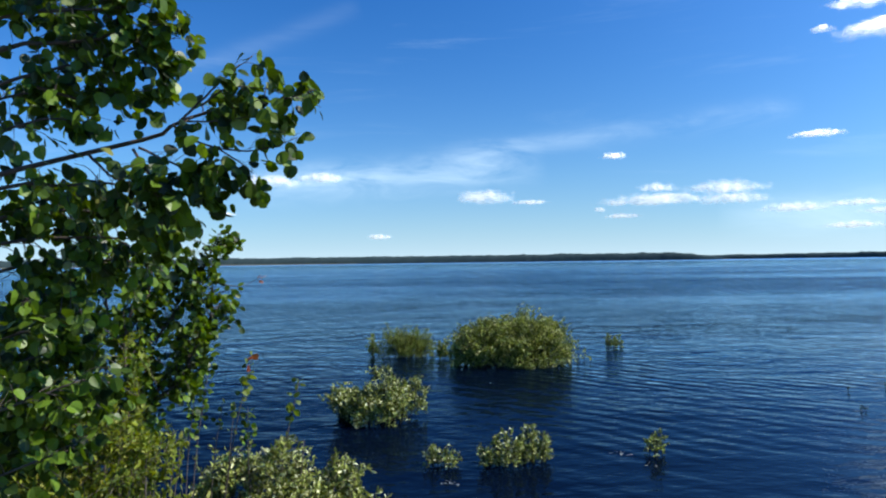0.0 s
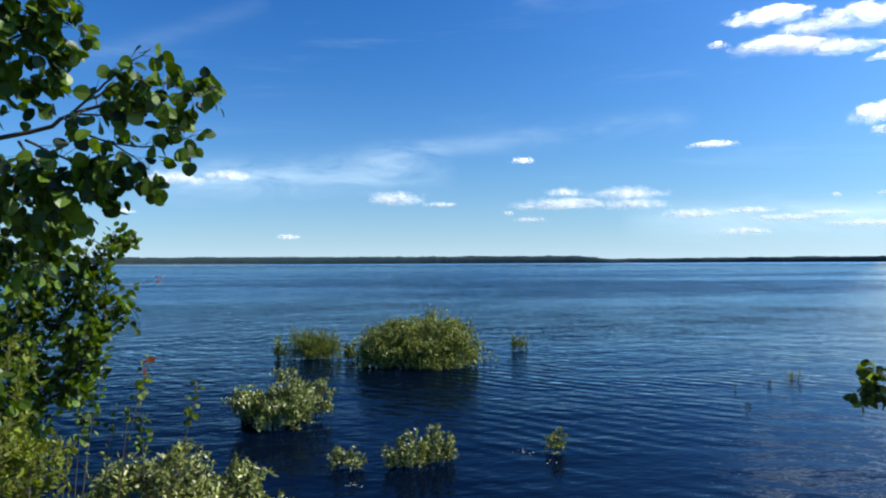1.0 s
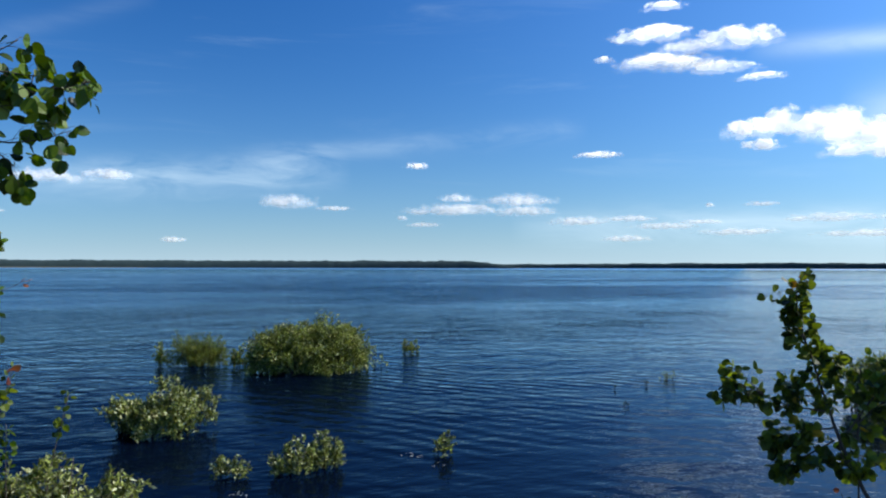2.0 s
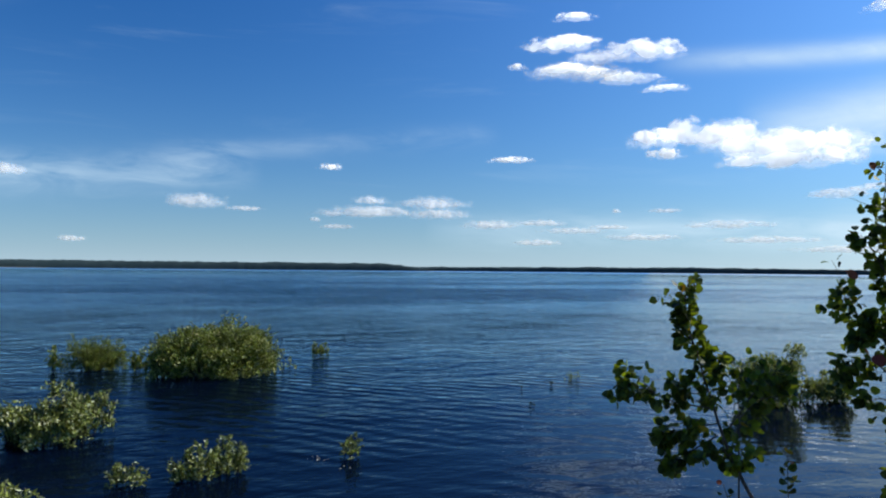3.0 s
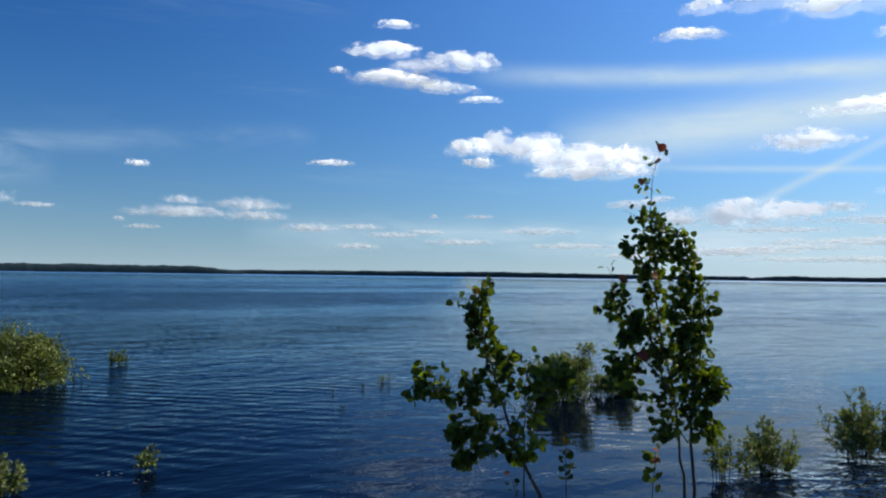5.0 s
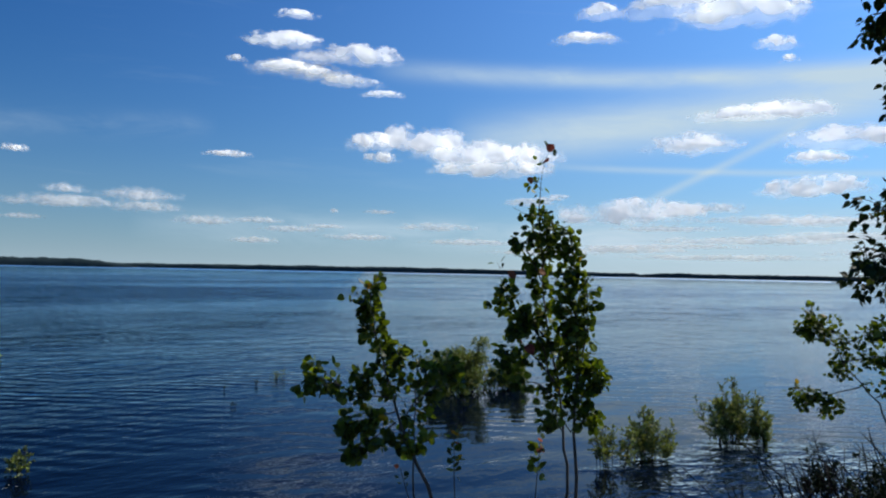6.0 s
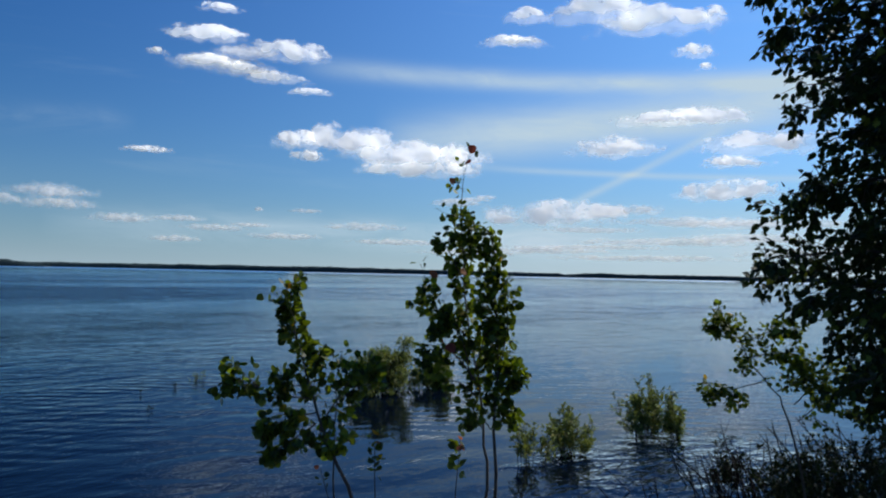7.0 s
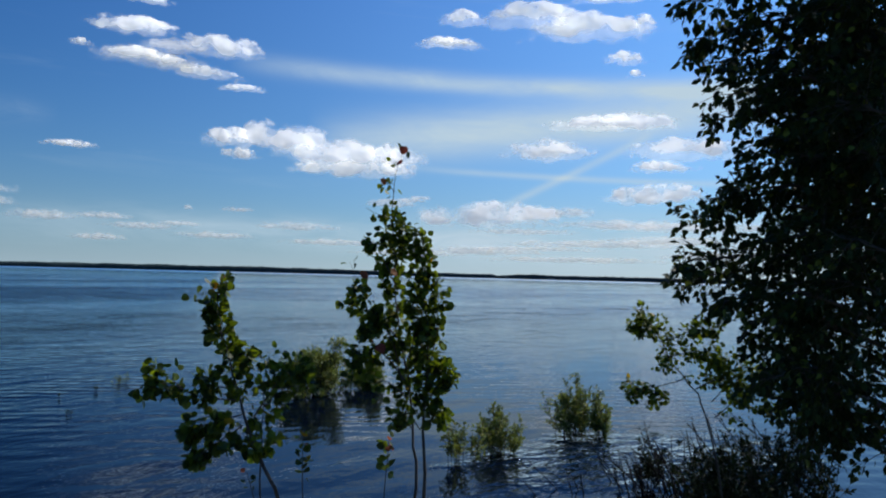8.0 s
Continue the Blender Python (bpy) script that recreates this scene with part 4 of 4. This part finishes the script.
willow((-0.92, 10.45, 0), 1.52, 0.60, 60, 13500, 0.054, SILVER_LEAF, "spreading pale green willow bush in shallow water", 45, upright=0.7, deep=0.9, clear=0.06,
       humps=((0.25, 0.25, 0.2), (-0.25, 0.15, -0.22)))
willow((-0.04, 8.12, 0), 0.40, 0.25, 12, 1100, 0.042, SILVER_LEAF, "little silvery willow sprig in the water", 46, upright=0.8, sprigs=14, single=80)
willow((0.60, 8.1, 0), 0.50, 0.36, 16, 2300, 0.043, SILVER_LEAF, "silvery willow sprigs rising from the water", 47, upright=0.9, deep=0.25, sprigs=22, single=100)
willow((0.97, 8.2, 0), 0.28, 0.41, 14, 2000, 0.043, SILVER_LEAF, "dense silvery willow sprig rising from the water", 48, upright=0.95, deep=0.22, sprigs=14, single=80)
willow((2.36, 8.5, 0), 0.17, 0.30, 9, 700, 0.038, WILLOW_LEAF, "tiny willow sprig alone in the water", 49, upright=0.85, sprigs=9)
willow((4.26, 19.05, 0), 0.46, 0.30, 14, 1300, 0.05, WILLOW_LEAF, "small round willow tuft far out in the water", 50, upright=0.85, sprigs=16)
willow((2.93, 16.0, 0), 0.40, 0.42, 6, 160, 0.05, WILLOW_LEAF, "sparse forked twigs standing in the water", 51, upright=0.3, clear=0.35, sprigs=6)
willow((9.98, 9.68, 0), 1.55, 0.84, 70, 15000, 0.058, GREY_LEAF, "upright grey-green willow clump standing in the lake", 52, upright=0.9, deep=0.8,
       humps=((0.4, 0.15, 0.12), (-0.4, 0.2, -0.12)), clear=0.15)
willow((11.0, 9.45, 0), 0.75, 0.66, 14, 6000, 0.058, GREY_LEAF, "smaller willow clump beside the upright one", 53, upright=0.8, clear=0.15)
willow((7.60, 4.76, 0), 0.58, 0.54, 7, 1300, 0.048, GREY_LEAF, "thin willow sprigs with dark stems in the water", 54, upright=0.85, clear=0.12, sprigs=11)
willow((8.40, 4.73, 0), 0.60, 0.52, 9, 4600, 0.044, GREY_LEAF, "bushy little willow over its dark reflection", 55, upright=0.75, clear=0.05, sprigs=26)
willow((10.20, 4.62, 0), 0.72, 0.74, 10, 4200, 0.055, GREY_LEAF, "upright willow clump in glittering water", 56, upright=0.8, clear=0.0, sprigs=24)
willow((10.38, 4.28, 0), 0.30, 0.56, 6, 1800, 0.055, GREY_LEAF, "slim willow sprigs in glittering water", 57, upright=0.95, clear=0.0, sprigs=9)
willow((8.12, 13.03, 0), 0.34, 0.20, 8, 260, 0.05, GREY_LEAF, "small tuft of water weed above the surface", 58, "water_weed", "water weeds", 0.9, sprigs=14, kind="blade")
willow((7.38, 12.56, 0), 0.08, 0.10, 5, 20, 0.03, SHADED_LEAF, "few thin reed blades above the surface", 59, "water_weed", "water weeds", 0.98, sprigs=3)
willow((6.60, 12.32, 0), 0.04, 0.10, 3, 10, 0.03, SHADED_LEAF, "single thin reed standing in the lake", 60, "water_weed", "water weeds", 0.98, sprigs=2)
willow((5.94, 10.70, 0), 0.07, 0.09, 4, 20, 0.03, SHADED_LEAF, "short reed tip above the surface", 61, "water_weed", "water weeds", 0.9, sprigs=3)

# ---- bits afloat ----


def floating_bits(x, y, count, seed):
    """A few pale leaves lying together on the water."""
    rng = np.random.default_rng(seed)
    thing = base("floating_leaves", (x, y, 0.012), "few pale withered leaves afloat on the lake", "leaves", "floating leaves")
    fol = Foliage("willow", rng)
    spots = np.array([[x, y, 0.012]]) + rng.normal(size=(count, 3)) * np.array([0.05, 0.05, 0.002])
    fol.add(spots, rng.normal(size=(count, 3)) * np.array([1, 1, 0.1]), np.array([[0, 0, 1.0]]) + rng.normal(size=(count, 3)) * 0.2, 0.032 * rng.uniform(0.7, 1.2, count))
    fol.lay(thing, PALE_LEAF, count, (x, y, 0.012))


for x, y, count, seed in ((1.98, 8.54, 5, 200), (0.03, 7.46, 8, 201), (2.13, 8.05, 4, 202), (1.98, 8.49, 5, 203)):
    floating_bits(x, y, count, seed)

# ---- saplings ----


def sapling(at, stems, boughs, seed, label, size, single, near, reds=(), fill=1.0, tilt=0.75):
    """A young aspen: thin stems (points, radius, twigs, leaves a twig) and side boughs, round leaves."""
    rng = np.random.default_rng(seed)
    tree = base("aspen_sapling", at, label, "tree", "aspen saplings")
    fol = Foliage("round", rng)
    for pts, r0, twigs, reach, leaves, start in stems:
        pieces = []
        bough(rng, fol, pieces, pts, r0, max(3, int(twigs * fill)), reach * 0.8, leaves + (3 if leaves > 3 else 0), size, start=start, droop=0.1, hang=0.35, stalk=0.05, outward=0.7, tilt=tilt)
        part_wood("stem", pieces, DARK_BARK, tree)
    for pts, r0, twigs, reach, leaves, start in boughs:
        pieces = []
        bough(rng, fol, pieces, pts, r0, max(3, int(twigs * fill)), reach * 0.8, leaves + (3 if leaves > 3 else 0), size, start=start, droop=0.1, hang=0.35, stalk=0.04, outward=0.7, tilt=tilt)
        part_wood("branch", pieces, DARK_BARK, tree)
    fol.lay(tree, SUCKER_LEAF, single, near, "crown")
    if reds:
        red = Foliage("round", rng)
        for q, s in reds:
            red.add(np.array([q]), rng.normal(size=(1, 3)) + np.array([[0, 0, -0.3]]), np.array([[-0.6, -0.7, 0.3]]) + rng.normal(size=(1, 3)) * 0.3, np.array([s]))
        red.lay(tree, RED_LEAF, len(reds), reds[0][0])
    return tree


def b_pts(d, *turns):
    return [bearing(a, e, d, BANK_M) for a, e in turns]


SMALL, TALL = 5.2, 5.7   # how far off the two saplings stand
at = foot(44.6, SMALL, BANK_M)
sapling(at, [([at] + b_pts(SMALL, (42.8, -16.1), (41.5, -13.5), (40.4, -10.7), (39.5, -8.5), (38.8, -5.6), (38.0, -3.0), (38.2, -0.6)), 0.014, 46, 0.085, 5, 0.52),
             ([at + Vector((-0.10, 0.08, 0))] + b_pts(SMALL + 0.1, (41.7, -16.1), (41.6, -12.9), (41.6, -9.7), (41.8, -6.3)), 0.008, 20, 0.13, 5, 0.45)],
        [(b_pts(SMALL, (39.7, -9.5), (37.0, -9.2), (34.8, -8.2), (33.4, -8.6)), 0.006, 20, 0.11, 5, 0.2),
         (b_pts(SMALL, (36.1, -8.8), (34.6, -7.5), (33.9, -6.9)), 0.004, 6, 0.08, 4, 0.2),
         (b_pts(SMALL, (41.0, -10.7), (42.5, -8.4), (43.5, -7.1), (44.4, -6.9)), 0.006, 15, 0.13, 5, 0.25),
         (b_pts(SMALL, (41.6, -10.1), (42.9, -8.8), (44.8, -8.3)), 0.005, 10, 0.11, 4, 0.2),
         (b_pts(SMALL, (40.2, -10.5), (38.3, -11.0), (36.6, -11.4)), 0.006, 20, 0.14, 6, 0.1),
         (b_pts(SMALL, (40.2, -11.3), (38.3, -12.6), (37.2, -13.4)), 0.006, 20, 0.14, 6, 0.1),
         (b_pts(SMALL, (39.5, -8.5), (38.2, -8.5), (37.4, -7.6)), 0.005, 12, 0.12, 5, 0.2),
         (b_pts(SMALL, (39.0, -6.4), (40.1, -6.0), (40.3, -6.4)), 0.004, 8, 0.08, 4, 0.2),
         (b_pts(SMALL, (40.4, -10.9), (40.8, -12.6), (42.1, -12.5)), 0.005, 12, 0.13, 4, 0.2),
         (b_pts(SMALL, (38.7, -4.7), (37.8, -4.3), (37.5, -3.0)), 0.004, 6, 0.06, 4, 0.2),
         (b_pts(SMALL, (38.0, -2.6), (37.1, -2.0), (36.5, -1.5)), 0.003, 5, 0.06, 2, 0.4)],
        71, "small leaning aspen sapling with round green leaves by the water", 0.055, 290, bearing(40, -8, 4.8, BANK_M),
        [(b_pts(SMALL, (38.3, -0.4))[0], 0.045), (b_pts(SMALL, (38.0, -0.9))[0], 0.05)], 1.1)

at = foot(53.9, TALL, BANK_M)
sapling(at, [([at] + b_pts(TALL, (53.8, -15.3), (53.7, -11.4), (53.7, -6.7), (53.5, -1.0), (53.2, 2.4)), 0.016, 62, 0.15, 6, 0.42),
             ([at + Vector((-0.12, 0.10, 0))] + b_pts(TALL + 0.1, (53.2, -15.3), (52.8, -12.3), (52.5, -8.4), (51.6, -4.4), (50.9, 1.0), (50.7, 4.6)), 0.014, 72, 0.17, 7, 0.45),
             (b_pts(TALL + 0.1, (50.7, 4.4), (50.8, 6.4), (51.0, 8.0), (51.5, 9.6)), 0.004, 14, 0.06, 2, 0.1)],
        [(b_pts(TALL, (51.9, -8.0), (50.7, -4.4), (48.9, -2.8), (48.3, -1.1)), 0.007, 26, 0.15, 6, 0.2),
         (b_pts(TALL, (52.1, -8.0), (50.3, -6.0), (48.7, -6.1), (48.2, -7.0)), 0.007, 24, 0.15, 6, 0.25),
         (b_pts(TALL, (51.6, -5.0), (50.0, -3.4), (49.0, -4.2)), 0.006, 20, 0.15, 6, 0.2),
         (b_pts(TALL, (52.3, -9.2), (50.7, -8.1), (49.7, -8.3)), 0.006, 9, 0.12, 4, 0.45),
         (b_pts(TALL, (52.7, -11.5), (51.9, -10.4), (51.0, -11.0)), 0.005, 6, 0.07, 3, 0.5),
         (b_pts(TALL, (51.9, -10.0), (50.7, -9.3), (50.1, -9.1)), 0.003, 4, 0.05, 1, 0.6),
         (b_pts(TALL, (53.7, -9.9), (54.8, -7.8), (55.5, -7.2)), 0.006, 22, 0.14, 6, 0.1),
         (b_pts(TALL, (53.7, -8.3), (54.4, -4.2), (54.4, -0.2)), 0.007, 30, 0.13, 6, 0.1),
         (b_pts(TALL, (51.3, -1.1), (49.9, 1.8), (49.3, 2.6)), 0.005, 11, 0.10, 4, 0.25),
         (b_pts(TALL, (51.1, 0.6), (51.7, 2.6), (51.9, 3.9)), 0.005, 14, 0.10, 5, 0.1),
         (b_pts(TALL, (53.7, -11.4), (54.4, -10.6), (54.9, -10.3)), 0.005, 14, 0.12, 5, 0.1),
         (b_pts(TALL, (53.4, -11.6), (52.4, -10.4), (51.8, -10.6)), 0.005, 12, 0.12, 5, 0.2),
         (b_pts(TALL, (52.3, -6.4), (52.9, -3.5), (52.7, -0.2)), 0.006, 26, 0.14, 6, 0.1),
         (b_pts(TALL, (50.7, 4.3), (49.5, 4.7), (48.7, 5.1)), 0.003, 3, 0.04, 1, 0.4),
         (b_pts(TALL, (50.9, 6.4), (50.3, 7.0), (49.9, 7.4)), 0.003, 4, 0.04, 1, 0.3),
         (b_pts(TALL, (48.3, -1.1), (47.9, 0.3), (47.6, 0.9)), 0.003, 3, 0.04, 1, 0.5),
         (b_pts(TALL, (48.6, -2.4), (47.6, -2.0), (47.0, -2.1)), 0.003, 3, 0.04, 2, 0.5),
         (b_pts(TALL, (53.2, 1.0), (53.4, 2.2), (53.3, 2.8)), 0.003, 5, 0.05, 2, 0.2)],
        72, "tall slim aspen sapling with round green leaves and reddish tip", 0.055, 300, bearing(52, -3, 4.9, BANK_M),
        [(b_pts(TALL, (51.5, 9.9))[0], 0.07), (b_pts(TALL, (51.4, 9.5))[0], 0.05), (b_pts(TALL, (51.4, 8.6))[0], 0.06), (b_pts(TALL, (49.9, 7.4))[0], 0.06),
         (b_pts(TALL - 0.3, (50.0, -5.3))[0], 0.085), (b_pts(TALL - 0.25, (51.3, 0.2))[0], 0.07), (b_pts(TALL - 0.2, (48.7, -0.3))[0], 0.08), (b_pts(TALL - 0.3, (49.6, -5.0))[0], 0.06)], 0.92)


def seedling(az, el_top, d, lean, leaves, size, material, label, seed, origin, reds=0):
    """A thin young shoot with a handful of leaves up its stem."""
    rng = np.random.default_rng(seed)
    at = foot(az + lean, d, origin)
    thing = base("aspen_seedling", at, label, "plant", "shoots on the bank")
    top = bearing(az, el_top, d, origin)
    mid = at * 0.45 + top * 0.55 + Vector((-0.02, 0, 0.03))
    line = spline([at, mid, top], 10)
    v, f = tube(line, 0.006, 0.002, 5)
    mesh_object("stem", v - np.array(at), f, DARK_BARK, True, thing)
    fol = Foliage("round", rng)
    twig_leaves(fol, rng, line[5:], leaves, size, 0.2, 0.8, 0.035)
    fol.lay(thing, material, leaves, origin)
    if reds:
        red = Foliage("round", rng)
        twig_leaves(red, rng, line[8:], reds, size, 0.2, 0.6, 0.02)
        red.lay(thing, RED_LEAF, reds, origin)


seedling(-14.6, -6.8, 5.9, -2.6, 22, 0.058, SUCKER_LEAF, "thin aspen shoot with a reddish tip at the shore", 81, BANK_A, 3)
seedling(-11.2, -8.7, 6.0, -2.0, 24, 0.056, SUCKER_LEAF, "thin aspen shoot with few green leaves at the shore", 82, BANK_A)
seedling(-16.6, -9.6, 6.0, -1.2, 10, 0.04, SUCKER_LEAF, "dry thin shoot with small leaves at the shore", 83, BANK_A)
seedling(-15.8, -9.8, 6.0, -0.6, 8, 0.04, SUCKER_LEAF, "dry thin shoot with small leaves at the shore", 84, BANK_A)
seedling(-17.6, -7.4, 5.7, -1.6, 44, 0.046, ASPEN_LEAF, "leafy dark shoot beside the young aspen", 88, BANK_A)
seedling(-18.6, -9.2, 5.6, -0.8, 40, 0.046, ASPEN_LEAF, "leafy dark shoot beside the young aspen", 89, BANK_A)
seedling(-14.9, -10.4, 5.9, 0.5, 30, 0.042, ASPEN_LEAF, "low leafy shoot at the shore", 90, BANK_A)
seedling(43.4, -12.0, 5.2, 0.6, 18, 0.058, SUCKER_LEAF, "small shoot with dark reddish leaves before the saplings", 85, BANK_B, 2)
seedling(49.9, -12.2, 5.3, -0.4, 22, 0.056, SUCKER_LEAF, "small shoot with orange and green leaves before the saplings", 86, BANK_B, 3)
seedling(39.4, -14.4, 5.4, 2.4, 5, 0.05, SUCKER_LEAF, "short leaning shoot beside the sapling", 87, BANK_B, 1)


# ---- birch and the thicket below it ----


def birch_tree():
    rng = np.random.default_rng(91)
    o = BANK_B
    at = foot(87.5, 4.9, o)
    tree = base("birch_tree", at, "dark backlit birch tree with dense hanging leaves", "tree")
    part_tube("trunk", [at, at + Vector((0.0, 0.03, 1.5)), at + Vector((-0.05, 0.0, 3.2)), at + Vector((0.05, 0.02, 6.0))], 0.075, 0.03, BIRCH_BARK, tree, 10, 16, "white birch bark")
    fol = Foliage("birch", rng)

    def limb(r0, twigs, reach, leaves, size, *turns):
        pieces = []
        pts = [bearing(a, e, d, o) for a, e, d in turns]
        bough(rng, fol, pieces, pts, r0, twigs, reach, leaves, size, start=0.08, droop=0.2, hang=0.45, outward=0.7)
        part_wood("branch", pieces, DARK_BARK, tree)

    # leafy boughs in tiers, each reaching out as far as its own tip
    tiers = ((26.0, 70.5), (23.0, 70.8), (20.0, 71.6), (17.6, 72.0), (15.8, 72.8), (13.7, 74.4), (12.0, 73.6), (10.1, 76.0), (8.5, 76.2), (6.4, 73.0),
             (5.0, 72.2), (3.2, 76.4), (1.6, 71.4), (0.4, 71.4), (-1.0, 74.0), (-2.4, 75.6), (-4.2, 76.4), (-6.2, 77.0), (-7.6, 77.4), (-9.0, 78.6))
    for k, (el, tip) in enumerate(tiers):
        d = 4.5 + 0.25 * math.sin(k * 2.1)
        limb(0.013, 40, 0.24, 12, 0.048, (87, el - 3, 4.9), (81, el, d), (tip + 4, el + 0.4, d - 0.1), (tip, el - 0.3, d - 0.15))
        limb(0.010, 18, 0.22, 12, 0.048, (84, el - 1.5, 4.8), (79, el + 0.5, d + 0.5), (tip + 2.2, el + 0.9, d + 0.4))
    for k in range(12):
        el = 27 - 3.0 * k
        d = 4.6 + 0.25 * math.sin(k * 2.1)
        limb(0.012, 40 if el > 8 else 20, 0.36, 18, 0.048, (87, el - 3, 4.9), (83, el - 1, d + 0.6), (79.5, el + 0.5, d + 0.8))
        if el > -3:
            limb(0.012, 38 if el > 8 else 16, 0.40, 18, 0.048, (87, el - 3, 4.9), (84, el - 1, d + 0.9), (80.5, el - 1.5, d + 1.4))
            limb(0.012, 36 if el > 8 else 14, 0.38, 18, 0.046, (87, el - 3, 4.9), (85, el - 1, d - 0.4), (81.5, el + 0.5, d - 0.5))
        limb(0.012, 30 if el > 5 else (9 if el > -3 else 4), 0.40, 16, 0.048, (87, el - 3, 4.9), (88, el, d), (93, el + 0.5, d))
    # mostly hidden boughs added over the water behind, to shade the thicket
    for el in (1.5, 3.5, 5.5, 8, 11, 14):
        limb(0.014, 60, 0.55, 18, 0.05, (87, el - 2, 4.9), (84.5, el, 7.0), (78.5, el + 0.5, 8.8))
        limb(0.014, 50, 0.55, 18, 0.05, (88, el - 2, 4.9), (87, el, 7.2), (83.5, el + 0.5, 9.4))
    fol.lay(tree, BACKLIT_BIRCH_LEAF, 300, bearing(71, 3, 4.2, o), "crown")


birch_tree()


def c_pts(d, *turns):
    return [bearing(a, e, d, BANK_B) for a, e in turns]


at = foot(75.0, 6.0, BANK_B)
sapling(at, [([at] + c_pts(6.0, (73.9, -12.5), (72.9, -9.2), (72.3, -7.6), (70.9, -6.1), (69.5, -3.7), (68.7, -2.8)), 0.009, 34, 0.20, 12, 0.6)],
        [(c_pts(6.0, (71.4, -7.0), (69.6, -7.6), (67.8, -7.9)), 0.005, 24, 0.15, 12, 0.3),
         (c_pts(6.0, (70.5, -5.4), (72.5, -4.9), (74.6, -5.3)), 0.005, 26, 0.17, 13, 0.2),
         (c_pts(6.0, (70.0, -4.6), (71.6, -3.6), (73.6, -3.2)), 0.005, 22, 0.16, 12, 0.2),
         (c_pts(6.0, (69.9, -4.4), (68.7, -3.6), (68.2, -3.2)), 0.004, 14, 0.13, 11, 0.1),
         (c_pts(6.0, (72.3, -7.6), (73.8, -6.8), (75.6, -6.8)), 0.005, 24, 0.18, 13, 0.2),
         (c_pts(6.2, (73.6, -9.5), (75.2, -8.2), (77.4, -8.2)), 0.005, 26, 0.22, 13, 0.1),
         (c_pts(6.2, (73.4, -8.4), (75.4, -6.2), (78.0, -5.6)), 0.005, 26, 0.22, 13, 0.2)],
        93, "slender sunlit sapling with yellow-green leaves beside the birch", 0.036, 200, bearing(69, -5, 5.5, BANK_B), fill=0.85, tilt=1.6)

THICKET = "tangle of bare dark willow stems with few leaves in the water"


def thicket(x, y, wide, tall, count, leaves, seed):
    """Bare wands, bent and leaning every way, with forked twigs and a few dark leaves."""
    rng = np.random.default_rng(seed)
    thing = base("willow_thicket", (x, y, 0), THICKET, "bush", "dark thicket")
    at = np.array([x, y, 0.0])
    fol = Foliage("willow", rng)
    rest = []
    for k in range(count):
        root = at + np.array([*rng.uniform(-0.5, 0.5, 2) * wide, -0.4])
        lean = np.array([*(rng.normal(size=2) * 0.22 + np.array([-0.05, 0.34])), 1.0])
        length = tall * rng.uniform(0.4, 1.0)
        bend = rng.normal(size=3) * 0.10 * length
        line = spline([root, root + lean * (0.4 + length) * 0.5 + bend, root + lean * (0.4 + length) + np.array([*rng.normal(size=2) * 0.12 * length, 0])], 9)
        pieces = [tube(line, rng.uniform(0.006, 0.013), 0.004, 5)]
        for t in range(3):
            i = rng.integers(4, 8)
            way = unit(unit(line[i + 1 if i < 8 else 8] - line[i]) + rng.normal(size=3) * 0.6)
            sub = spline([line[i], line[i] + way * 0.12 * tall, line[i] + way * 0.24 * tall + rng.normal(size=3) * 0.02], 5)
            pieces.append(tube(sub, 0.0035, 0.002, 4))
            c = max(1, int(leaves / count / 3 * rng.uniform(0, 2)))
            u = rng.integers(0, 4, c)
            fol.add(sub[u] + (sub[u + 1] - sub[u]) * rng.uniform(0, 1, (c, 1)), unit(way + rng.normal(size=(c, 3)) * 0.6), rng.normal(size=(c, 3)), 0.036 * rng.uniform(0.6, 1.2, c))
        if k < 24:
            part_wood("stem", pieces, SHADED_BARK, thing)
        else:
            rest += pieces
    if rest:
        part_wood("twig_work", rest, SHADED_BARK, thing)["kind"] = "stuff"
    # the leaf colour already holds the thicket's shade
    fol.lay(thing, SHADED_LEAF)


thicket(7.9, 2.45, 0.6, 0.50, 16, 100, 94)
thicket(8.0, 1.75, 0.9, 0.78, 30, 260, 95)
thicket(7.3, 3.0, 0.4, 0.34, 5, 14, 96)
thicket(7.6, 2.0, 0.7, 0.62, 20, 160, 100)
thicket(8.3, 1.2, 0.9, 0.85, 44, 1400, 97)
thicket(7.1, 1.45, 0.7, 0.66, 36, 800, 98)
willow((7.95, 2.62, 0), 0.45, 0.52, 6, 900, 0.05, SHADED_LEAF, "small willow sprigs, leaves shaded dark, among bare stems in the water", 101, upright=0.8, clear=0.2, sprigs=9)
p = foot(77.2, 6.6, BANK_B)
willow((p.x, p.y, max(0.0, p.z)), 1.45, 1.08, 34, 15000, 0.045, SHADED_LEAF, "dark dense willow shrub in the shade under the birch", 99, "willow_shrub", "bank willows", 0.7, deep=1.2, clear=0.1)
